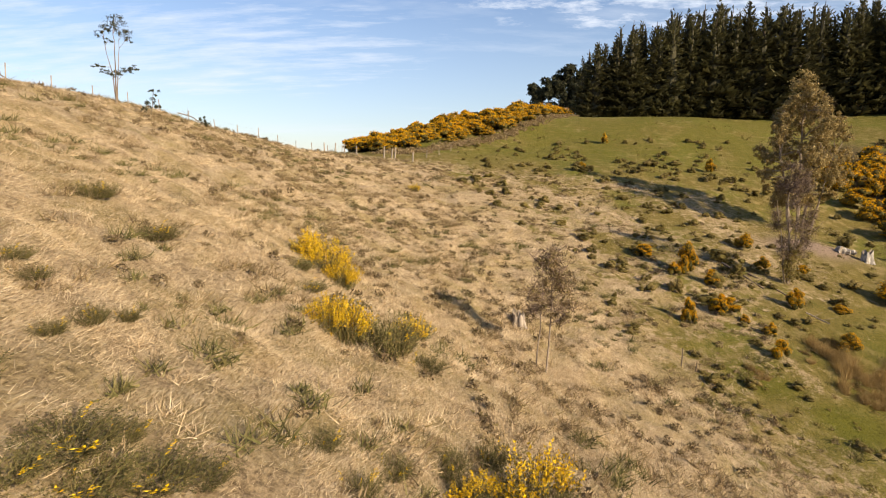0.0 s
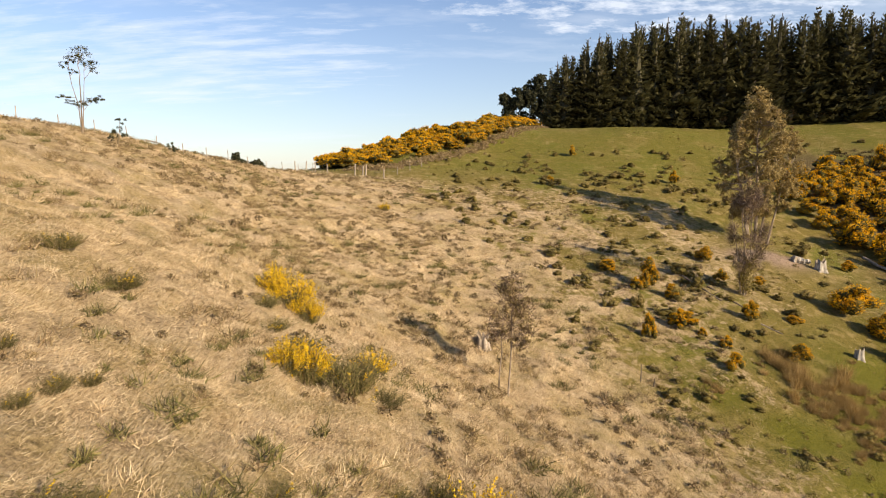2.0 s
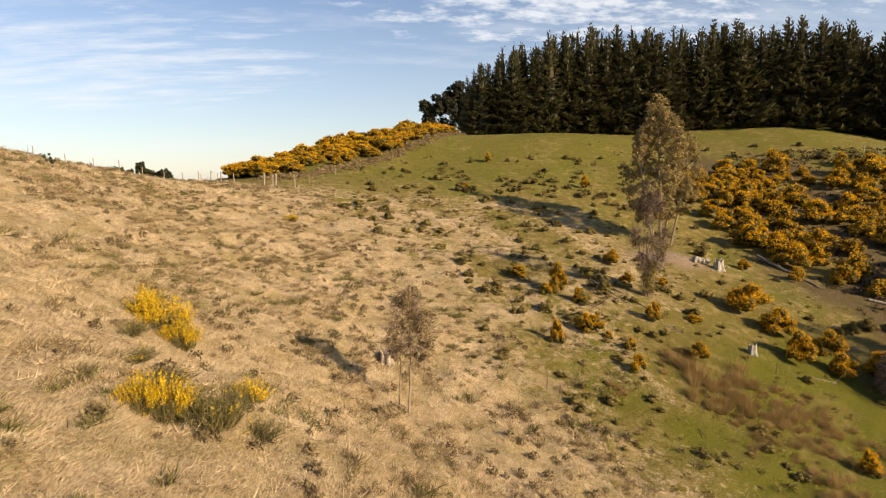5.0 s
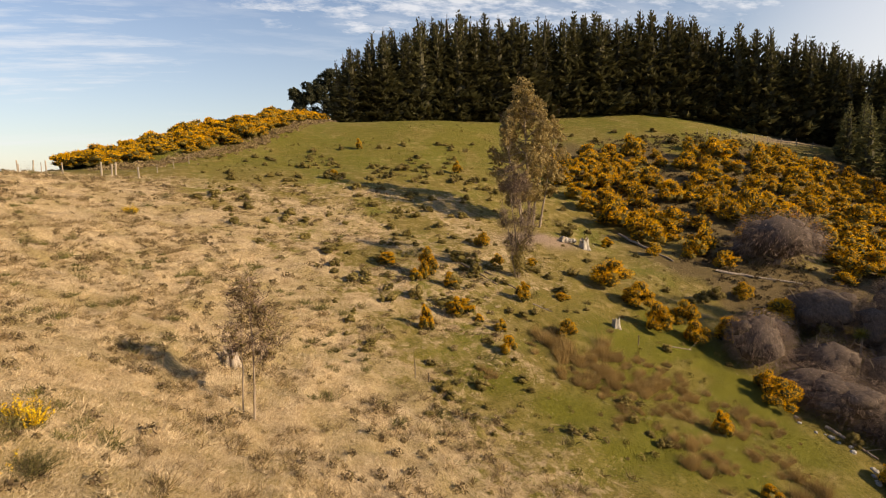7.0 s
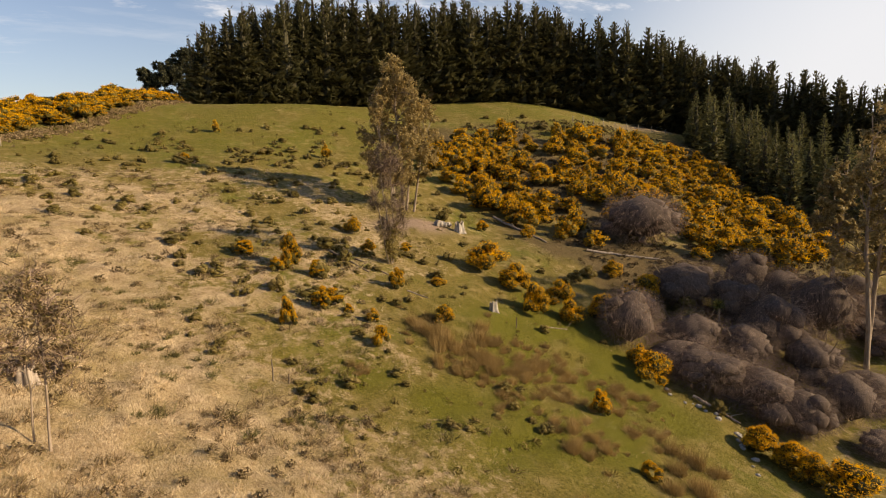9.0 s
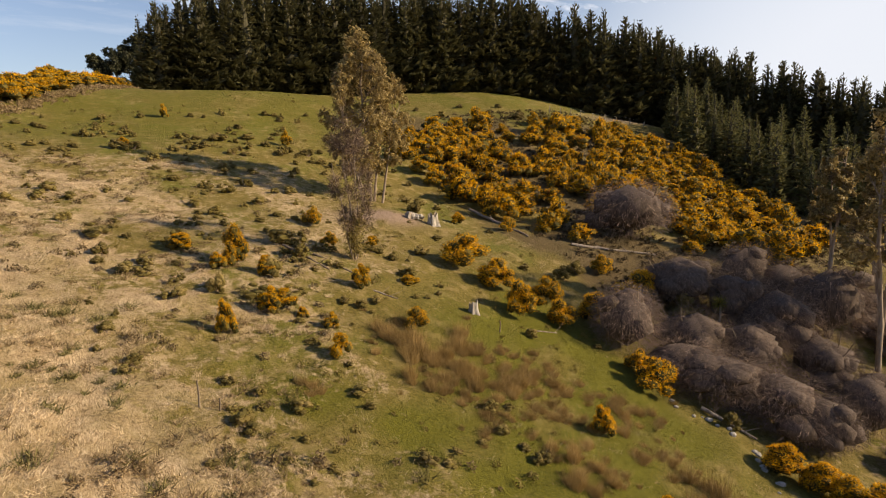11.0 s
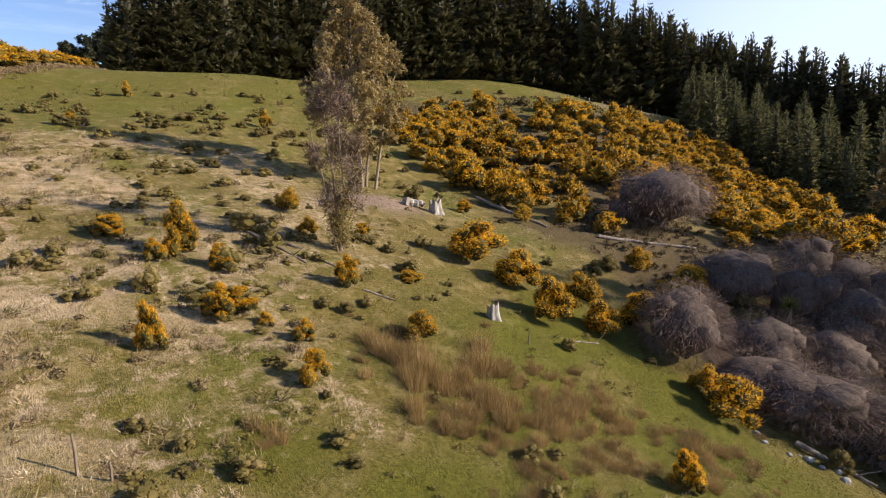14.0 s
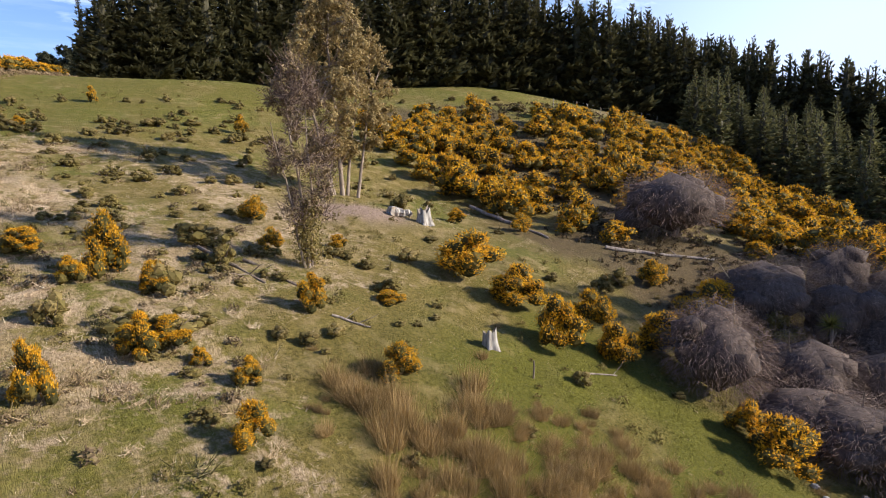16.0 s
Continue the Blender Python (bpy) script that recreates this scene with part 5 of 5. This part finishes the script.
def log(points, r, label, mat=MAT_STUMP, name="fallen_log", branches=3, seed=1):
    rng = np.random.default_rng(seed)
    root = tagged(new(name), label, "log")
    P = np.array([(x, y, float(land(x, y)) + r * 0.6 + dz) for x, y, dz in points])
    t = np.linspace(0, 1, 10)
    s = np.linspace(0, 1, len(P))
    pts = np.stack([np.interp(t, s, P[:, c]) for c in range(3)], -1) + rng.normal(0, r * 0.3, (10, 3)) * np.array([1, 1, 0.4])
    V, Q = tube(pts, np.linspace(r, r * 0.55, 10), 8)
    V = V + rng.normal(0, r * 0.06, V.shape)
    caps = np.array([[b + i for i in c] for b in (0, 72) for c in ((0, 1, 2, 3), (0, 3, 4, 7), (4, 5, 6, 7))])
    bole = part("trunk", mesh_from("log_trunk", V, [(Q, 0), (caps, 1)], [mat, MAT_CUT], False), root)
    for k in range(branches):
        b = pts[int(rng.integers(3, 9))]
        part("side_branch", mesh_from("side_branch", *(limb(rng, b, b + np.array([rng.normal(0, 0.6), rng.normal(0, 0.6), rng.uniform(0.2, 0.7)]), r * 0.35, r * 0.1, 0.1, 5, 5)[1]), [mat], True), bole)
    return root


log([(40.2, 59.4, 0.12), (41.9, 59.6, 0.12)], 0.38, "short bleached log with a pale sawn end", MAT_BLEACHED, branches=0, seed=2)
log([(54.8, 52.2, 0), (58.5, 49.8, 0), (62.3, 47.4, 0)], 0.16, "long grey fallen trunk below the gorse", seed=3)
log([(51.0, 64.0, 0.1), (51.5, 59.5, 0), (51.9, 55.2, 0)], 0.16, "grey fallen trunk across bare ground", seed=4)
log([(43.7, 30.6, 0.15), (44.5, 27.4, 0.1)], 0.13, "grey log lying by the stream bed", seed=5)
log([(24.7, 51.9, 0.2), (26.5, 48.0, 0)], 0.10, "dead branch lying among dark shrubs", MAT_BARK, seed=6)
log([(26.4, 50.5, 0.05), (28.0, 47.0, 0)], 0.09, "dead branch lying on the slope", MAT_BARK, seed=8)
log([(37.2, 39.6, 0.0), (39.6, 39.2, 0)], 0.05, "thin bleached branch on the green flat", seed=9, branches=1)
log([(28.0, 44.6, 0.0), (29.3, 43.7, 0)], 0.06, "short bleached branch below a gorse bush", seed=10, branches=2)
log([(-21.8, 49.6, 0.75), (-21.0, 50.4, 0.85), (-20.3, 51.2, 0.3)], 0.05, "bare dead branch arched over the ridge", MAT_BARK, "dead_branch", 2, 11)
log([(-30.5, 38.2, 0.3), (-29.2, 39.8, 0.35), (-28.6, 40.4, 0.0)], 0.05, "bare dead branch lying on the ridge", MAT_BARK, "dead_branch", 2, 12)


def stone(x, y, s, seed):
    rng = np.random.default_rng(seed)
    bm = bmesh.new()
    bmesh.ops.create_icosphere(bm, subdivisions=2, radius=1.0)
    for v in bm.verts:
        v.co *= 1 + 0.25 * (noise.noise(v.co * 1.3 + Vector((seed, 0, 0))))
        v.co.z *= 0.6
    me = bpy.data.meshes.new("stone")
    bm.to_mesh(me)
    bm.free()
    me.materials.append(MAT_STONE)
    ob = tagged(new("stone", me), "pale rounded stone in the stream bed", "stone", "stream stones")
    ob.matrix_basis = Matrix.LocRotScale((x, y, float(land(x, y)) + 0.1 * s), Euler((0, 0, rng.uniform(0, 6))), Vector((s, s * 0.8, s)))


for k in range(17):
    t = k / 16
    stone(42.2 + 1.8 * math.sin(3 * t) - 2.5 * t * t + rng.normal(0, 0.35), 31.4 - 8.0 * t + rng.normal(0, 0.3), rng.uniform(0.10, 0.26), 700 + k)


# ---- fences ----
def post_mesh(h, r, seed):
    rng = np.random.default_rng(seed)
    V, Q = tube([(0, 0, -0.3), (0.01, 0, h * 0.5), (0.0, 0.01, h - 0.02), (0, 0, h)], [r, r * 0.97, r * 0.93, r * 0.8], 8)
    V = V + rng.normal(0, r * 0.05, V.shape)
    top = np.array([[24, 25, 26, 27], [24, 27, 28, 31], [28, 29, 30, 31]])
    return mesh_from("post", V, np.concatenate([Q, top]), [MAT_POST], False)


def fence(name, label, spots, h, r, wires, seed):
    rng = np.random.default_rng(seed)
    root = tagged(new(name), label, "fence")
    me = post_mesh(h, r, seed)
    tops = []
    for x, y in spots:
        ob = part("post", me, root)
        z = float(land(x, y))
        ob.matrix_basis = Matrix.LocRotScale((x, y, z), Euler((rng.normal(0, 0.04), rng.normal(0, 0.05), rng.uniform(0, 6))), Vector((1, 1, rng.uniform(0.88, 1.1))))
        tops.append((x, y, z))
    T = np.array(tops)
    for w in wires:
        part("wire", mesh_from("wire", *tube(T + np.array([0, 0, w * h]), np.full(len(T), 0.003), 4), [MAT_WIRE]), root)
    return root


ridge = along([(-36, 36), (-27.5, 48.0), (-22.0, 58.0), (-17.0, 68.0), (-12.5, 77.0)], 2.9)
fence("ridge_fence", "old post and wire fence along the ridge", ridge, 1.05, 0.04, (0.35, 0.65, 0.92), 41)
fence("yard_fence", "weathered posts of a small stock yard", [(-15.5, 78.0), (-14.2, 78.3), (-12.9, 78.0), (-11.2, 77.4)], 1.3, 0.07, (0.15, 0.3, 0.45, 0.6, 0.75, 0.92), 42)
fence("gate_posts", "stout grey gate posts in the saddle", [(-7.9, 79.5), (-6.9, 79.8), (-6.5, 79.6), (-4.0, 78.5)], 1.45, 0.11, (0.5,), 43)
fence("saddle_fence", "post and wire fence climbing beside gorse", along([(-4.0, 78.5), (-1.0, 84.0), (2.0, 89.5)], 3.5), 1.1, 0.05, (0.5, 0.92), 44)
fence("hill_fence", "wooden fence posts along the gorse hill crest", along([(97, 97), (106, 97), (115, 95), (121, 91)], 3.0), 1.4, 0.07, (0.5, 0.92), 45)


def stake(x, y, h, lean, label):
    root = tagged(new("stake"), label, "stake")
    part("pole", mesh_from("stake_pole", *tube([(0, 0, -0.2), (0.02, 0, h * 0.6), (0.0, 0.02, h)], [0.045, 0.04, 0.03], 7), [MAT_BARK]), root)
    root.matrix_basis = pose(x, y, float(land(x, y)), lean, 0, 0)


stake(14.7, 35.2, 1.15, 3, "short weathered stake standing in dry grass")
stake(15.4, 34.8, 0.6, 14, "leaning broken stick in dry grass")
stake(34.6, 39.6, 0.8, 6, "thin grey stake on the green flat")

# ---- grass and litter ----
rng = np.random.default_rng(900)


def surface_normal(x, y, e=0.4):
    gx, gy = (land(x + e, y) - land(x - e, y)) / (2 * e), (land(x, y + e) - land(x, y - e)) / (2 * e)
    return unit(np.stack([-gx, -gy, np.ones_like(gx)], -1))


def scatter(x0, x1, y0, y1, n, want):
    x, y = rng.uniform(x0, x1, n), rng.uniform(y0, y1, n)
    keep = rng.uniform(0, 1, n) < want(x, y)
    return x[keep], y[keep]


def tuft_blades(x, y, per, spread, length, width, lay):
    """Blades in tufts that lean with the slope and the wind."""
    x, y = np.repeat(x, per) + rng.normal(0, spread, len(x) * per), np.repeat(y, per) + rng.normal(0, spread, len(y) * per)
    nrm = surface_normal(x, y)
    st = np.stack([x, y, land(x, y) - 0.02], -1)
    swirl = 2 * math.pi * fbm(x / 3.5, y / 3.5, 17) * 1.6
    wind = np.stack([np.cos(swirl), np.sin(swirl), np.zeros_like(x)], -1)
    way = unit(nrm * 0.55 + wind * lay + nrm * np.array([1.0, 1.0, 0]) * 1.0 + rng.normal(0, 0.95, (len(x), 3)))
    way[:, 2] = np.abs(way[:, 2]) * 0.8 + 0.05
    return blade_tris(rng, st, unit(way), length * rng.uniform(0.5, 1.3, len(x)), width * rng.uniform(0.6, 1.4, len(x)))


near = scatter(-22, 8, 3, 30, 38000, lambda x, y: dryness(x, y) * (0.35 + 0.9 * soft(fbm(x / 1.6, y / 1.6, 51), 0.35, 0.6)))
mids = scatter(-34, 30, 14, 80, 13000, lambda x, y: dryness(x, y) * (0.2 + 0.9 * soft(fbm(x / 2.2, y / 2.2, 52), 0.4, 0.62)))
V, F = join([tuft_blades(*near, 10, 0.10, 0.20, 0.010, 0.3), tuft_blades(*mids, 14, 0.17, 0.30, 0.018, 0.25)])
tagged(new("dry_grass", mesh_from("dry_grass", V, F, [MAT_STRAW])), "long bleached straw-coloured grass matted on the slope", "grass", kind="stuff")
pale = scatter(4, 50, 22, 70, 14000, lambda x, y: (dryness(x, y) < 0.9) * soft(fbm(x / 3.0, y / 3.0, 53), 0.48, 0.66) * np.where((x > 23) & (y < 47), 0.06 + 0.6 * np.exp(-((x - 33) / 6) ** 2 - ((y - 29.5) / 4.5) ** 2), 0.6))
V, F = tuft_blades(*pale, 15, 0.16, 0.20, 0.010, 0.5)
tagged(new("bleached_tussocks", mesh_from("bleached_tussocks", V, F, [MAT_STRAW])), "scattered bleached tussocks over the green slope", "grass", kind="stuff")
turf = scatter(8, 52, 20, 62, 26000, lambda x, y: (1 - dryness(x, y)) * np.exp(-((y - 32) / 20) ** 2))
V, F = tuft_blades(*turf, 7, 0.12, 0.13, 0.022, 0.4)
tagged(new("pasture_grass", mesh_from("pasture_grass", V, F, [MAT_BLADE])), "short green grazed pasture grass", "grass", kind="stuff")


def clumps(x, y, size, per, mat, name, label, leaf=0.13):
    """Small uneven clumps of leaves, joined."""
    n = len(x)
    d = unit(rng.normal(size=(n * per, 3)) + np.array([0, 0, 0.4]))
    s = np.repeat(size, per)
    st = np.stack([np.repeat(x, per), np.repeat(y, per), np.repeat(land(x, y), per)], -1)
    p = st + d * (s * rng.uniform(0.2, 1.0, n * per) ** 0.6)[:, None] * np.array([0.62, 0.62, 0.6]) + np.array([0, 0, 0.05])
    V, F = leaf_tris(rng, p, d, leaf * s * rng.uniform(0.7, 1.5, n * per) + 0.012, 1.9, 1.1)
    tagged(new(name, mesh_from(name, V, F, [mat])), label, "scrub", kind="stuff")


def twiggy(x, y, size, per, width, mat, name, label):
    """Small tufts of fine stems that fan out from the ground, joined."""
    n = len(x)
    s = np.repeat(size, per)
    st = np.stack([np.repeat(x, per), np.repeat(y, per), np.repeat(land(x, y), per) - 0.02], -1)
    off = rng.normal(0, 0.30, (n * per, 3)) * s[:, None] * np.array([1, 1, 0])
    d = unit(rng.normal(size=(n * per, 3)) * np.array([0.9, 0.9, 0.4]) + np.array([0, 0, 0.75]) + off * 0.8)
    d[:, 2] = np.abs(d[:, 2])
    V, F = blade_tris(rng, st + off, d, s * rng.uniform(0.25, 0.8, n * per), width * rng.uniform(0.6, 1.5, n * per))
    tagged(new(name, mesh_from(name, V, F, [mat])), label, "scrub", kind="stuff")


hx, hy = scatter(-30, 24, 6, 80, 14500, lambda x, y: dryness(x, y) * (0.08 + 1.1 * soft(fbm(x / 3.2, y / 3.2, 55), 0.42, 0.60)) * (0.25 + 0.75 * soft(y + 1.2 * x, 2, 22)) * 0.6)
twiggy(hx, hy, rng.uniform(0.25, 0.8, len(hx)), 50, 0.030, MAT_HEATH, "dead_heath", "brown dead heath tufts through dry grass")
hx, hy = scatter(-30, 22, 4, 78, 6000, lambda x, y: dryness(x, y) * soft(fbm(x / 5.5, y / 5.5, 57), 0.47, 0.66) * 0.35)
twiggy(hx, hy, rng.uniform(0.3, 0.95, len(hx)), 90, 0.034, MAT_SEEDLING, "green_seedlings", "small green seedling shrubs in dry grass")
hx, hy = scatter(-28, 26, 6, 80, 9000, lambda x, y: dryness(x, y) * (0.12 + 0.9 * soft(fbm(x / 2.6, y / 2.6, 58), 0.40, 0.62)) * (0.35 + 0.65 * soft(y + 1.2 * x, 2, 22)) * 0.5)
twiggy(hx, hy, rng.uniform(0.3, 0.7, len(hx)), 70, 0.017, MAT_STRAW, "straw_tussocks", "pale domed tussocks of dry grass")
hx, hy = scatter(-28, 28, 8, 78, 5200, lambda x, y: dryness(x, y) * (0.10 + 0.9 * soft(fbm(x / 3.4, y / 3.4, 56), 0.42, 0.62)) * (0.2 + 0.8 * soft(y + 1.2 * x, 4, 24)) * 0.5)
clumps(hx, hy, rng.uniform(0.2, 0.62, len(hx)), 64, MAT_HEATH, "brown_mounds", "low brown mounds of dead bracken and twigs", 0.12)
hx, hy = scatter(3, 54, 24, 112, 8200, lambda x, y: (1 - dryness(x, y)) * soft(fbm(x / 5, y / 5, 59), 0.42, 0.64) * np.where(y > 88, 0.1, 0.3) * np.where((x > 30) & (y < 50), 0.35, 1))
clumps(hx, hy, rng.uniform(0.12, 0.55, len(hx)), 50, MAT_SCRUB, "grazed_scrub", "tiny dark scrub plants dotted over pasture", 0.11)
t = rng.uniform(0, 5, 900)
i = np.minimum(t.astype(int), 4)
lw = np.array(LOW)
hx, hy = lw[i, 0] * (1 - t + i) + lw[i + 1, 0] * (t - i) + rng.normal(0, 0.9, 900), lw[i, 1] * (1 - t + i) + lw[i + 1, 1] * (t - i) + rng.normal(0, 0.9, 900)
clumps(hx, hy, rng.uniform(0.3, 0.8, 900), 40, MAT_HEATH, "ridge_bracken", "dead brown bracken along the foot of the gorse", 0.15)
hx, hy = scatter(48, 112, 38, 99, 6500, lambda x, y: (0.15 + 0.6 * soft(fbm(x / 4, y / 4, 63), 0.35, 0.6)) * soft(x - 0.28 * y, 36, 42))
clumps(hx, hy, rng.uniform(0.25, 0.75, len(hx)), 40, MAT_UNDER, "hill_undergrowth", "brown and olive undergrowth between gorse bushes", 0.16)
# added clumps in the dark inner tone, closing lit gaps under the pines
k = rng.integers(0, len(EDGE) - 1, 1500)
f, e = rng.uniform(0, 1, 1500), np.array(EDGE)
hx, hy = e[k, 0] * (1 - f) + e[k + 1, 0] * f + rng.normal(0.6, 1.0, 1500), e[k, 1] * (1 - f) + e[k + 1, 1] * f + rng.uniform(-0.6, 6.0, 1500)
clumps(hx, hy, rng.uniform(0.6, 1.6, 1500), 30, MAT_INNER, "forest_undergrowth", "dark filler clumps standing in for shade along the forest foot", 0.2)
